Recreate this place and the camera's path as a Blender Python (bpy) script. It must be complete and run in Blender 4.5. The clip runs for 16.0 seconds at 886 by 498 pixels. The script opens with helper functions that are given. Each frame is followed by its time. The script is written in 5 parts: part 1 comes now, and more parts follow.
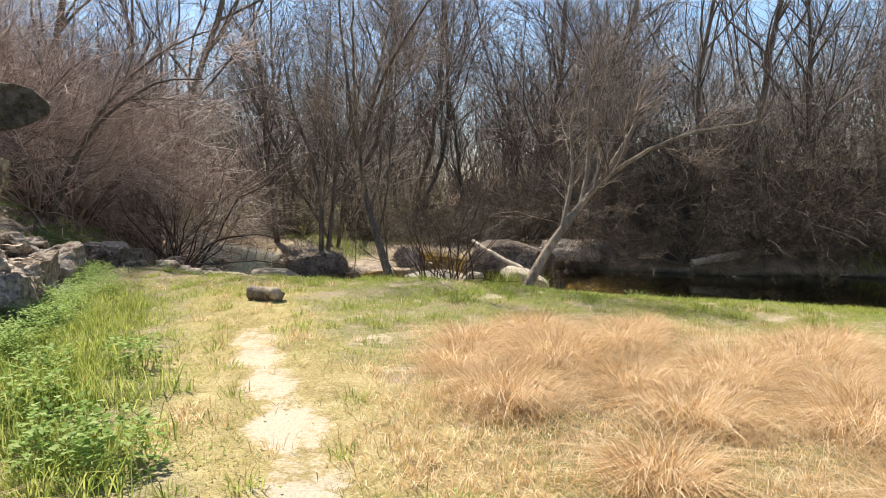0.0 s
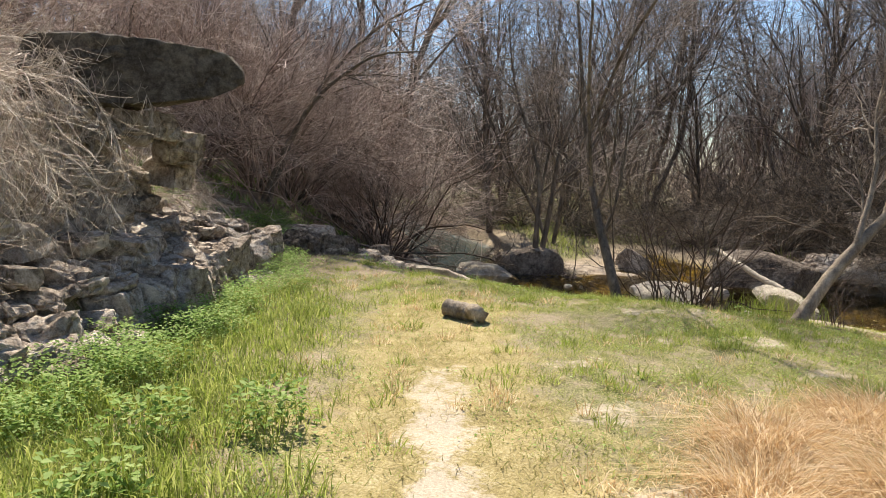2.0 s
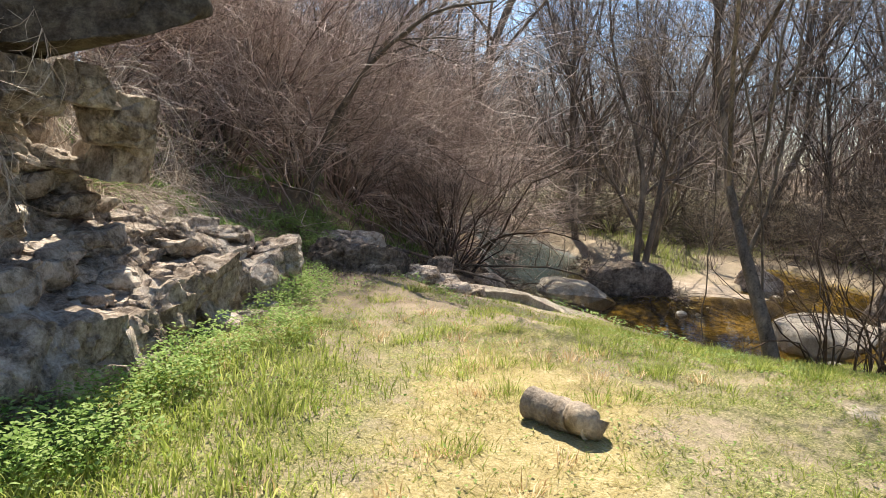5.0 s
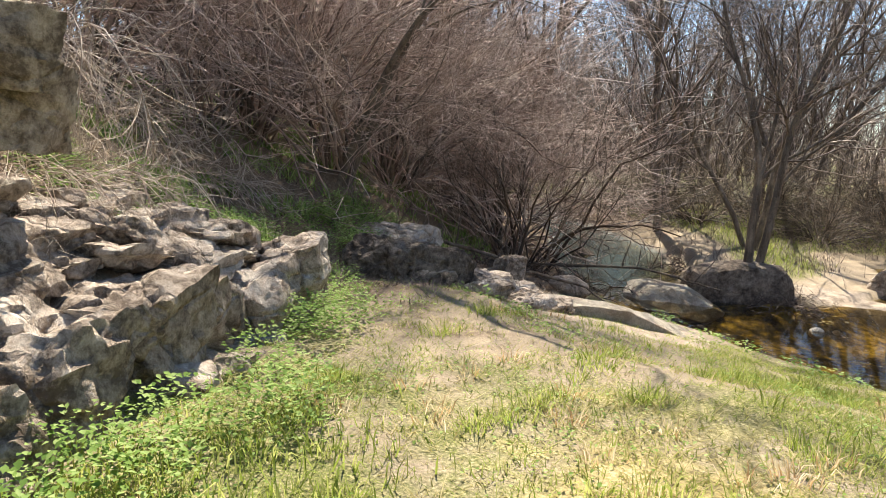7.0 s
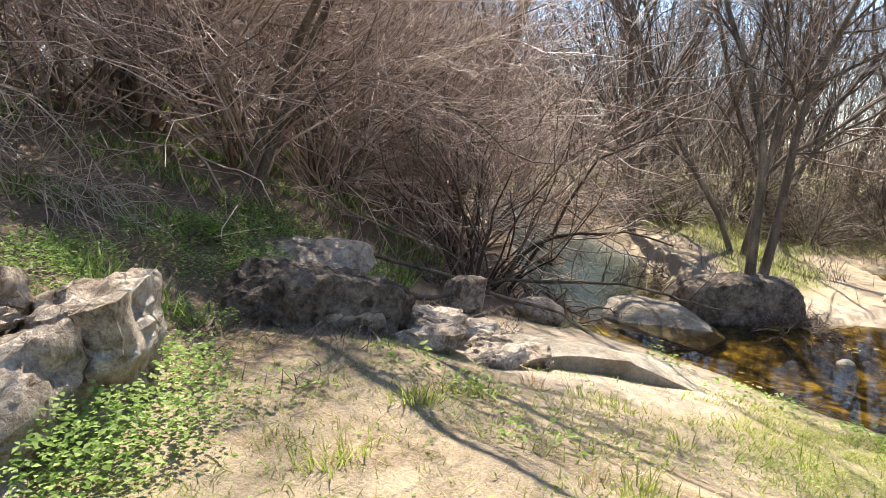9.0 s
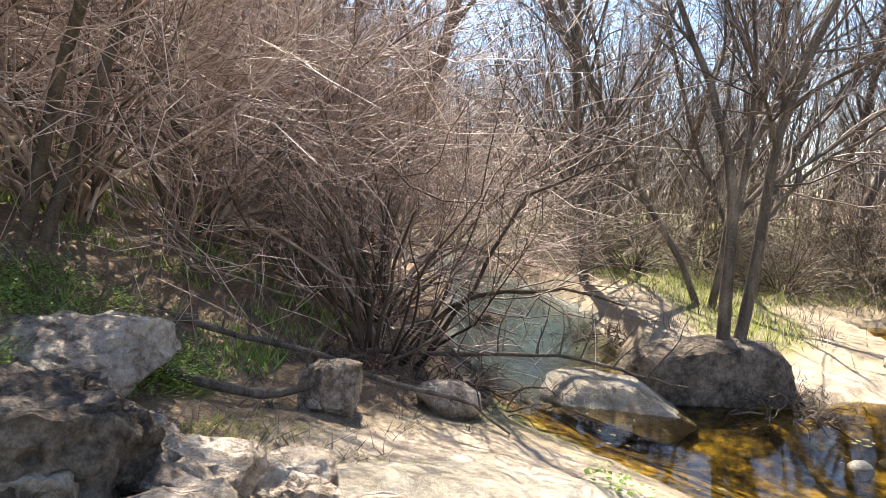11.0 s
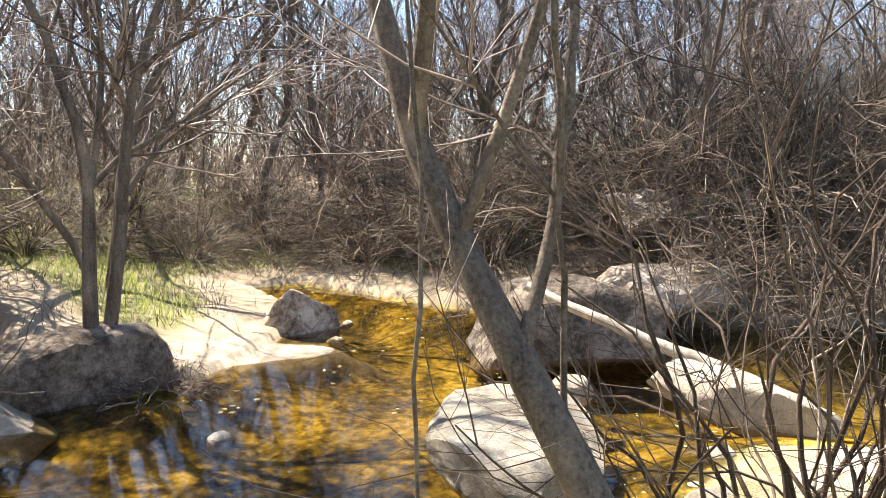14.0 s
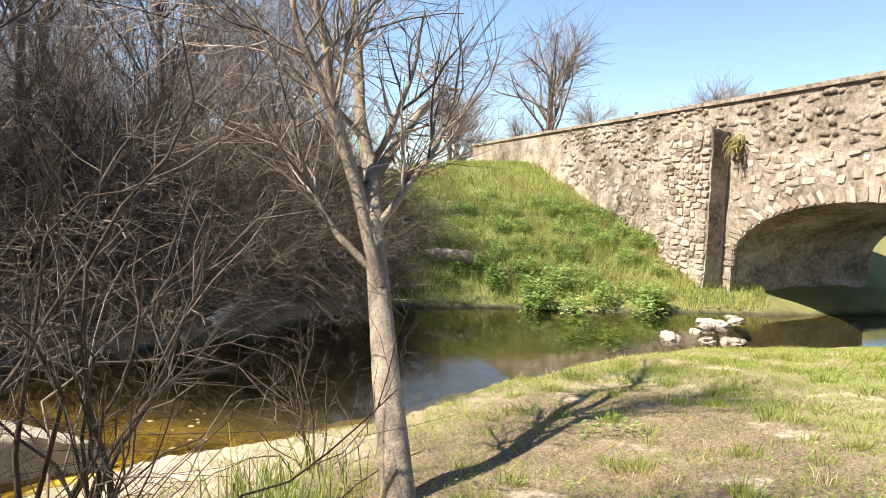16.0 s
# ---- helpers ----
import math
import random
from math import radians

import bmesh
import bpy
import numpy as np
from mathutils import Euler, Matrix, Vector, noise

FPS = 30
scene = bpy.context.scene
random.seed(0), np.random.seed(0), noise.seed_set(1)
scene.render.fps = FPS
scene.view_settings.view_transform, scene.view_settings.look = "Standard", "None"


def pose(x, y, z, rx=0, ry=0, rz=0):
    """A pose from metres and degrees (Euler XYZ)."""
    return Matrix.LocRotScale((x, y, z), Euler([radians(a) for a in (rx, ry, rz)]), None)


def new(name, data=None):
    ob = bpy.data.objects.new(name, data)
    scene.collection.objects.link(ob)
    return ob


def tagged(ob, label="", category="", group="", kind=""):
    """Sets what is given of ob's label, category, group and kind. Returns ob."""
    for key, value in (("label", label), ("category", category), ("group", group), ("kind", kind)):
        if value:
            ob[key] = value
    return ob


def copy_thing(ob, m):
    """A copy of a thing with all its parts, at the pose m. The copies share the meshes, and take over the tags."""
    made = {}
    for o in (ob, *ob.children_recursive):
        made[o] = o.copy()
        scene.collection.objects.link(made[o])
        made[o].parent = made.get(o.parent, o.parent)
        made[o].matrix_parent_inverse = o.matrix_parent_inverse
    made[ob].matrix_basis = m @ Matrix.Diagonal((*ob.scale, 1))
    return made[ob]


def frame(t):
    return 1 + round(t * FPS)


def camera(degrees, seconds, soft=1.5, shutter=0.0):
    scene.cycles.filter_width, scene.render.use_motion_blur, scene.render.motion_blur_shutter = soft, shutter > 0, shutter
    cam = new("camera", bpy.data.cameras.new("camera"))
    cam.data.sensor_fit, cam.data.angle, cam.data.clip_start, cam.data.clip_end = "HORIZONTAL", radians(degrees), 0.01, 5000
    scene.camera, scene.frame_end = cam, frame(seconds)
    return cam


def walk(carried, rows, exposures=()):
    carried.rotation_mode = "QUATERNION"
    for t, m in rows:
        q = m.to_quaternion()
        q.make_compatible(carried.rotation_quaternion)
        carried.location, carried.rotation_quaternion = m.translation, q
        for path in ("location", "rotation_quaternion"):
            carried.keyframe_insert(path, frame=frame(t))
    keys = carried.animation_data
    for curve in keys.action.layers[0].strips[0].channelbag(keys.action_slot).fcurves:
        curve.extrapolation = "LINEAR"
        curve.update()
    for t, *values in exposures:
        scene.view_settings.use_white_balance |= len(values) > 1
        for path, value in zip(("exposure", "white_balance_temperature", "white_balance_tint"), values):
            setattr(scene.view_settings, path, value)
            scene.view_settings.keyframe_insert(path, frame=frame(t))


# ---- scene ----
cam = camera(64.8, 16.0, soft=0.9)
# seconds, x, y, z, yaw, pitch, roll
ROWS = [
    (0.0, -0.012, -0.056, 1.56, 0.16, -5.68, -0.93),
    (0.5, -0.179, 0.39, 1.543, -8.73, -2.42, 0.78),
    (1.0, -0.336, 1.063, 1.542, -5.84, -2.69, 1.34),
    (1.5, -0.376, 1.638, 1.576, 2.34, -4.86, 1.07),
    (2.0, -0.441, 2.04, 1.596, 17.5, -6.71, 1.37),
    (2.5, -0.615, 2.579, 1.632, 21.8, -7.27, 1.08),
    (3.0, -0.716, 3.058, 1.63, 22.16, -7.43, 1.13),
    (3.5, -0.841, 3.518, 1.648, 22.68, -7.19, 1.22),
    (4.0, -1.054, 4.053, 1.596, 22.45, -7.0, 1.25),
    (4.5, -1.214, 4.57, 1.54, 22.81, -6.92, 1.5),
    (7.0, -2.625, 7.155, 1.34, 28.14, -8.24, 1.65),
    (7.5, -2.818, 7.677, 1.321, 26.86, -9.26, 1.82),
    (8.0, -3.081, 8.168, 1.282, 27.53, -9.39, 2.07),
    (8.5, -3.286, 8.687, 1.289, 26.11, -9.1, 1.64),
    (11.0, -3.564, 11.614, 1.161, 22.38, -4.56, 0.66),
    (11.5, -3.457, 12.123, 1.114, 18.1, -4.04, 0.51),
    (12.0, -3.354, 12.406, 1.088, 13.61, -4.79, 1.19),
    (12.5, -3.287, 12.495, 1.128, 10.31, -7.32, 0.78),
    (13.0, -3.17, 12.399, 1.174, 2.47, -7.4, 0.69),
    (13.5, -2.843, 12.368, 1.17, -7.08, -7.04, 0.19),
    (14.0, -2.691, 12.319, 1.179, -20.61, -6.91, -0.14),
    (14.5, -2.539, 12.454, 1.146, -35.25, -6.75, -0.23),
    (15.0, -2.497, 12.32, 1.164, -47.64, -6.21, 0.77),
    (15.5, -2.401, 12.108, 1.206, -59.32, -5.61, 1.31),
    (16.0, -2.308, 12.031, 1.264, -73.21, -4.22, 1.96),
]
walk(cam, [(t, pose(x, y, z, 90 + pitch, 0, yaw) @ pose(0, 0, 0, 0, 0, roll)) for t, x, y, z, yaw, pitch, roll in ROWS],
     [(0.0, 1.1), (0.6, 0.82), (1.5, 0.75), (2.2, 1.08), (4.5, 1.25), (7.0, 1.5), (11.0, 2.1), (14.0, 2.2), (15.2, 1.98), (16.0, 1.5)])

# ---- light ----
SUN_AZ, SUN_EL = 28.0, 52.0      # degrees left of +y, and above the horizon
world = bpy.data.worlds.new("sky")
scene.world = world
world.use_nodes = True
wn = world.node_tree
sky = wn.nodes.new("ShaderNodeTexSky")
sky.sky_type = "NISHITA"
sky.sun_disc = False
sky.sun_elevation = radians(SUN_EL)
sky.sun_rotation = radians(-SUN_AZ)
sky.dust_density = 0.15
sky.ozone_density = 2.5
wn.links.new(sky.outputs[0], wn.nodes["Background"].inputs[0])
wn.nodes["Background"].inputs[1].default_value = 0.08
sun = new("sun", bpy.data.lights.new("sun", "SUN"))
sun.data.energy, sun.data.angle, sun.data.color = 5.0, radians(0.5), (1.0, 0.91, 0.79)
to_sun = Vector((-math.sin(radians(SUN_AZ)) * math.cos(radians(SUN_EL)), math.cos(radians(SUN_AZ)) * math.cos(radians(SUN_EL)), math.sin(radians(SUN_EL))))
sun.matrix_world = Matrix.Translation((0, 0, 30)) @ (-to_sun).to_track_quat("-Z", "Y").to_matrix().to_4x4()


# ---- materials ----
class Nodes:
    """Short hand for building one node material."""

    def __init__(self, name):
        self.mat = bpy.data.materials.new(name)
        self.mat.use_nodes = True
        self.t = self.mat.node_tree
        self.p = self.t.nodes["Principled BSDF"]
        self.out = self.t.nodes["Material Output"]

    def n(self, kind, **k):
        node = self.t.nodes.new(kind)
        for key, value in k.items():
            node.inputs[key].default_value = value
        return node

    def l(self, a, b):
        self.t.links.new(a, b)

    def coords(self):
        return self.n("ShaderNodeNewGeometry").outputs["Position"]

    def local(self):
        return self.n("ShaderNodeTexCoord").outputs["Object"]

    def noise(self, scale, vec, detail=4.0, rough=0.6):
        node = self.n("ShaderNodeTexNoise", Scale=scale, Detail=detail, Roughness=rough)
        self.l(vec, node.inputs["Vector"])
        return node.outputs["Fac"]

    def ramp(self, fac, stops):
        node = self.t.nodes.new("ShaderNodeValToRGB")
        el = node.color_ramp.elements
        while len(el) < len(stops):
            el.new(0.5)
        for e, (at, c) in zip(el, stops):
            e.position = at
            e.color = (*c, 1) if len(c) == 3 else c
        self.l(fac, node.inputs[0])
        return node.outputs[0]

    def mix(self, fac, a, b, mode="MIX"):
        node = self.t.nodes.new("ShaderNodeMix")
        node.data_type, node.blend_type = "RGBA", mode
        for sock, v in ((node.inputs[0], fac), (node.inputs[6], a), (node.inputs[7], b)):
            if isinstance(v, (int, float)):
                sock.default_value = v
            elif isinstance(v, tuple):
                sock.default_value = (*v, 1)
            else:
                self.l(v, sock)
        return node.outputs[2]

    def attr(self, name):
        node = self.t.nodes.new("ShaderNodeAttribute")
        node.attribute_name = name
        return node.outputs["Fac"]

    def bump(self, height, strength, dist=0.02):
        node = self.n("ShaderNodeBump", Strength=strength, Distance=dist)
        self.l(height, node.inputs["Height"])
        self.l(node.outputs[0], self.p.inputs["Normal"])

    def math(self, op, a, b):
        node = self.t.nodes.new("ShaderNodeMath")
        node.operation = op
        for i, v in enumerate((a, b)):
            if isinstance(v, (int, float)):
                node.inputs[i].default_value = v
            else:
                self.l(v, node.inputs[i])
        return node.outputs[0]

    def done(self, col, rough=0.9, spec=0.25):
        self.l(col, self.p.inputs["Base Color"]) if not isinstance(col, tuple) else None
        if isinstance(col, tuple):
            self.p.inputs["Base Color"].default_value = (*col, 1)
        self.p.inputs["Roughness"].default_value = rough
        self.p.inputs["Specular IOR Level"].default_value = spec
        return self.mat


def ground_material():
    m = Nodes("ground_soil")
    v = m.coords()
    big, mid, fine = m.noise(0.7, v, 5), m.noise(5.0, v, 6, 0.7), m.noise(60.0, v, 5, 0.7)
    soil = m.ramp(fine, [(0.3, (0.20, 0.155, 0.10)), (0.7, (0.44, 0.36, 0.25))])
    litter = m.ramp(m.noise(38.0, v, 6, 0.8), [(0.35, (0.08, 0.057, 0.038)), (0.52, (0.22, 0.162, 0.108)), (0.68, (0.44, 0.35, 0.25))])
    green = m.ramp(fine, [(0.34, (0.05, 0.06, 0.018)), (0.5, (0.17, 0.175, 0.06)), (0.66, (0.42, 0.36, 0.19))])
    straw = m.ramp(m.mix(0.4, fine, mid), [(0.32, (0.15, 0.115, 0.05)), (0.5, (0.34, 0.275, 0.125)), (0.68, (0.58, 0.50, 0.30))])
    sand = m.ramp(m.mix(0.5, mid, fine), [(0.38, (0.21, 0.162, 0.115)), (0.5, (0.37, 0.30, 0.225)), (0.62, (0.54, 0.46, 0.36))])
    dirt = m.ramp(fine, [(0.3, (0.36, 0.295, 0.21)), (0.7, (0.58, 0.50, 0.385))])
    amber = m.ramp(m.mix(0.5, m.noise(1.3, v, 6, 0.6), m.noise(9.0, v, 5, 0.7)), [(0.40, (0.022, 0.018, 0.007)), (0.48, (0.12, 0.085, 0.014)), (0.56, (0.36, 0.245, 0.03)), (0.66, (0.56, 0.44, 0.12))])
    mud = m.ramp(mid, [(0.3, (0.035, 0.035, 0.022)), (0.7, (0.10, 0.095, 0.055))])
    silt = m.ramp(mid, [(0.3, (0.09, 0.10, 0.095)), (0.7, (0.22, 0.235, 0.215))])

    wide = m.mix(0.45, m.noise(1.6, v, 5, 0.65), mid)

    def edge(name, soft=0.36, n=wide):
        f = m.math("ADD", m.attr(name), m.math("MULTIPLY", m.math("SUBTRACT", n, 0.5), soft * 4))
        r = m.t.nodes.new("ShaderNodeMapRange")
        r.inputs[1].default_value, r.inputs[2].default_value = 0.38, 0.62
        m.l(f, r.inputs[0])
        return r.outputs[0]
    c = m.mix(edge("litter"), soil, litter)
    c = m.mix(edge("green"), c, green)
    c = m.mix(edge("straw"), c, straw)
    c = m.mix(edge("sand", 0.2), c, sand)
    c = m.mix(edge("dirt", 0.5, m.mix(0.5, mid, m.noise(18.0, v, 4, 0.7))), c, dirt)
    c = m.mix(m.attr("amber"), c, amber)
    c = m.mix(m.attr("mud"), c, mud)
    c = m.mix(m.attr("silt"), c, silt)
    c = m.mix(0.25, c, m.ramp(big, [(0.3, (0.6, 0.6, 0.6)), (0.7, (1.2, 1.2, 1.2))]), "MULTIPLY")
    m.bump(m.mix(0.5, fine, mid), 0.7, 0.03)
    return m.done(c, 0.95, 0.1)


def rock_material(name, dark, mid, pale, lichen=0.3, cracks=0.5):
    m = Nodes(name)
    v = m.coords()
    a, b, c = m.noise(2.2, v, 8, 0.65), m.noise(14.0, v, 8, 0.75), m.noise(70.0, v, 4, 0.7)
    col = m.ramp(m.mix(0.5, a, b), [(0.42, dark), (0.5, mid), (0.58, pale)])
    col = m.mix(0.5, col, m.ramp(c, [(0.3, (0.55, 0.53, 0.5)), (0.7, (1.25, 1.22, 1.2))]), "MULTIPLY")
    spots = m.ramp(m.noise(6.0, v, 6, 0.8), [(0.56, (0, 0, 0)), (0.64, (1, 1, 1))])
    col = m.mix(m.math("MULTIPLY", spots, lichen), col, (0.07, 0.065, 0.055))
    crack = m.n("ShaderNodeTexVoronoi", Scale=3.0)
    crack.feature = "DISTANCE_TO_EDGE"
    m.l(m.mix(0.12, v, m.noise(4.0, v, 4)), crack.inputs["Vector"])
    h = m.mix(0.55, b, c)
    m.bump(m.mix(0.45 * cracks, h, m.ramp(crack.outputs[0], [(0.0, (0, 0, 0)), (0.06, (1, 1, 1))])), 1.0, 0.09)
    return m.done(col, 0.92, 0.2)


def bark_material(name, dark, pale, scale=9.0):
    m = Nodes(name)
    v = m.coords()
    st = m.n("ShaderNodeMapping")
    st.inputs["Scale"].default_value = (1, 1, 0.22)
    m.l(v, st.inputs["Vector"])
    a, b = m.noise(scale, st.outputs[0], 6, 0.7), m.noise(scale * 6, v, 4, 0.7)
    col = m.ramp(m.mix(0.4, a, b), [(0.36, dark), (0.64, pale)])
    patch = m.ramp(m.noise(2.6, v, 4), [(0.5, (0.8, 0.8, 0.8)), (0.66, (1.3, 1.28, 1.22))])
    col = m.mix(1.0, col, patch, "MULTIPLY")
    m.bump(m.mix(0.4, a, b), 1.0, 0.035)
    return m.done(col, 0.9, 0.2)


def twig_material(name, a, b, c):
    m = Nodes(name)
    isl = m.n("ShaderNodeNewGeometry").outputs["Random Per Island"]
    col = m.ramp(isl, [(0.0, a), (0.55, b), (1.0, c)])
    v = m.coords()
    col = m.mix(0.6, col, m.ramp(m.noise(22.0, v, 3), [(0.3, (0.65, 0.62, 0.6)), (0.7, (1.2, 1.2, 1.2))]), "MULTIPLY")
    return m.done(col, 0.6, 0.32)


def blade_material(name, a, b, c, thin=0.5):
    m = Nodes(name)
    isl = m.n("ShaderNodeNewGeometry").outputs["Random Per Island"]
    v = m.coords()
    f = m.math("ADD", m.math("MULTIPLY", isl, 0.6), m.math("MULTIPLY", m.noise(3.2, v, 4), 0.55))
    col = m.ramp(f, [(0.2, a), (0.5, b), (0.85, c)])
    m.done(col, 0.8, 0.12)
    tr = m.n("ShaderNodeBsdfTranslucent")
    m.l(col, tr.inputs["Color"])
    mx = m.n("ShaderNodeMixShader")
    mx.inputs[0].default_value = thin
    m.l(m.p.outputs[0], mx.inputs[1])
    m.l(tr.outputs[0], mx.inputs[2])
    m.l(mx.outputs[0], m.out.inputs[0])
    return m.mat


def water_material():
    m = Nodes("creek_water")
    v = m.coords()
    st = m.n("ShaderNodeMapping")
    st.inputs["Scale"].default_value = (1, 0.6, 1)
    m.l(v, st.inputs["Vector"])
    ripple = m.mix(0.3, m.noise(3.0, st.outputs[0], 3, 0.5), m.noise(16.0, v, 2, 0.5))
    rough = m.attr("flow")
    bump = m.n("ShaderNodeBump", Distance=0.03)
    m.l(m.math("ADD", m.math("MULTIPLY", rough, 0.6), 0.05), bump.inputs["Strength"])
    m.l(ripple, bump.inputs["Height"])
    fres = m.n("ShaderNodeFresnel", IOR=1.52)
    m.l(bump.outputs[0], fres.inputs["Normal"])
    clear = m.n("ShaderNodeBsdfTransparent")
    m.l(m.mix(rough, (0.80, 0.74, 0.56), (0.58, 0.70, 0.70)), clear.inputs[0])
    gloss = m.n("ShaderNodeBsdfGlossy", Roughness=0.02)
    m.l(bump.outputs[0], gloss.inputs["Normal"])
    mx = m.n("ShaderNodeMixShader")
    m.l(fres.outputs[0], mx.inputs[0])
    m.l(clear.outputs[0], mx.inputs[1])
    m.l(gloss.outputs[0], mx.inputs[2])
    m.l(mx.outputs[0], m.out.inputs[0])
    return m.mat


def masonry_material():
    m = Nodes("lime_mortar")
    v = m.coords()
    a, b, c = m.noise(1.2, v, 6, 0.6), m.noise(9.0, v, 8, 0.75), m.noise(50.0, v, 5, 0.7)
    col = m.ramp(m.mix(0.5, a, b), [(0.40, (0.15, 0.12, 0.09)), (0.5, (0.35, 0.29, 0.225)), (0.60, (0.56, 0.50, 0.415))])
    col = m.mix(0.5, col, m.ramp(c, [(0.3, (0.5, 0.48, 0.46)), (0.7, (1.25, 1.22, 1.18))]), "MULTIPLY")
    m.bump(m.mix(0.4, b, c), 1.0, 0.06)
    return m.done(col, 0.95, 0.1)


def piece_material(name, a, b, c):
    m = Nodes(name)
    r = m.n("ShaderNodeObjectInfo").outputs["Random"]
    v = m.coords()
    col = m.ramp(r, [(0.0, a), (0.5, b), (1.0, c)])
    col = m.mix(0.7, col, m.ramp(m.noise(12.0, v, 8, 0.75), [(0.3, (0.5, 0.48, 0.45)), (0.7, (1.3, 1.28, 1.25))]), "MULTIPLY")
    m.bump(m.noise(30.0, v, 6, 0.75), 0.9, 0.03)
    return m.done(col, 0.93, 0.15)


GROUND = ground_material()
WATER = water_material()
LIME = rock_material("limestone_grey", (0.19, 0.146, 0.108), (0.50, 0.41, 0.32), (0.74, 0.655, 0.55), 0.55, 0.9)
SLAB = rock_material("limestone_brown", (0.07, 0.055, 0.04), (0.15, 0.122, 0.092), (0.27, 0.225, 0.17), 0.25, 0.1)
LIME_DARK = rock_material("limestone_weathered", (0.09, 0.07, 0.053), (0.235, 0.188, 0.146), (0.43, 0.36, 0.285), 0.5)
LIME_PALE = rock_material("limestone_bleached", (0.44, 0.37, 0.28), (0.60, 0.53, 0.42), (0.72, 0.66, 0.55), 0.1, 0.0)
BARK = bark_material("bark_grey_brown", (0.06, 0.046, 0.035), (0.31, 0.25, 0.195))
BARK_DARK = bark_material("bark_brown_shrub", (0.05, 0.034, 0.024), (0.17, 0.12, 0.085))
BARK_PALE = bark_material("bark_pale", (0.14, 0.107, 0.078), (0.47, 0.39, 0.30), 8.0)
TWIG = twig_material("twig_brown", (0.06, 0.044, 0.035), (0.20, 0.15, 0.12), (0.48, 0.385, 0.31))
TWIG_FAR = twig_material("twig_grey", (0.05, 0.039, 0.033), (0.18, 0.14, 0.12), (0.46, 0.38, 0.325))
TWIG_RED = twig_material("twig_reddish", (0.13, 0.088, 0.068), (0.48, 0.345, 0.275), (0.82, 0.68, 0.58))
TWIG_DARK = twig_material("twig_dark", (0.045, 0.032, 0.025), (0.12, 0.085, 0.064), (0.30, 0.225, 0.17))
VINE = twig_material("vine_tangle", (0.04, 0.032, 0.02), (0.13, 0.097, 0.066), (0.40, 0.315, 0.225))
VINE_DRY = twig_material("dry_vine", (0.26, 0.20, 0.145), (0.56, 0.455, 0.345), (0.80, 0.70, 0.575))
DRIFT = bark_material("driftwood", (0.40, 0.34, 0.26), (0.66, 0.59, 0.49), 12.0)
GREEN = blade_material("grass_green", (0.11, 0.155, 0.022), (0.27, 0.335, 0.06), (0.48, 0.49, 0.16))
YELLOW = blade_material("grass_yellowing", (0.22, 0.20, 0.06), (0.41, 0.355, 0.135), (0.60, 0.52, 0.28))
DRY = blade_material("grass_dry_tan", (0.33, 0.185, 0.078), (0.58, 0.405, 0.205), (0.86, 0.715, 0.505))
LEAF = blade_material("weed_leaf", (0.085, 0.16, 0.03), (0.23, 0.345, 0.08), (0.44, 0.54, 0.21))
MASONRY = masonry_material()
STONE = piece_material("rubble_stone", (0.24, 0.195, 0.15), (0.40, 0.335, 0.265), (0.55, 0.485, 0.40))

# ---- shape helpers ----
rng = np.random.default_rng(7)


def mesh_from(name, V, F, smooth=True):
    """A mesh from arrays of corners and of equal-sided faces."""
    V, F = np.asarray(V, np.float32), np.asarray(F, np.int32)
    me = bpy.data.meshes.new(name)
    me.vertices.add(len(V))
    me.vertices.foreach_set("co", V.ravel())
    me.loops.add(F.size)
    me.loops.foreach_set("vertex_index", F.ravel())
    me.polygons.add(len(F))
    me.polygons.foreach_set("loop_start", np.arange(0, F.size, F.shape[1], dtype=np.int32))
    if smooth:
        me.polygons.foreach_set("use_smooth", np.ones(len(F), bool))
    me.update(calc_edges=True)
    me.validate()
    return me


def place(name, me, mat, parent=None, label=""):
    ob = new(name, me)
    if mat is not None and not me.materials:
        me.materials.append(mat)
    ob.parent = parent
    if label:
        tagged(ob, label)
    return ob


def part(name, bm, mat, parent, label=""):
    me = bpy.data.meshes.new(name)
    bm.to_mesh(me)
    bm.free()
    return place(name, me, mat, parent, label)


def unit(v):
    return v / np.maximum(np.linalg.norm(v, axis=-1, keepdims=True), 1e-9)


def tubes(P, R, sides):
    """Corners and quads of tapered tubes along the lines P (n, k, 3) with radii R (n, k)."""
    n, k, _ = P.shape
    T = unit(np.gradient(P, axis=1))
    ref = np.where(np.abs(T[:, :1, 2:]) > 0.8, np.array([1.0, 0, 0]), np.array([0, 0, 1.0]))
    U = unit(np.cross(T, np.broadcast_to(ref, T.shape)))
    W = np.cross(T, U)
    a = np.arange(sides) * 2 * np.pi / sides
    V = P[:, :, None] + R[:, :, None, None] * (np.cos(a)[:, None] * U[:, :, None] + np.sin(a)[:, None] * W[:, :, None])
    idx = np.arange(n * k * sides).reshape(n, k, sides)
    nxt = np.roll(idx, -1, axis=2)
    F = np.stack([idx[:, :-1], nxt[:, :-1], nxt[:, 1:], idx[:, 1:]], -1).reshape(-1, 4)
    return V.reshape(-1, 3), F


def merge(sets):
    vs, fs, o = [], [], 0
    for V, F in sets:
        vs.append(V)
        fs.append(F + o)
        o += len(V)
    return np.concatenate(vs), np.concatenate(fs)


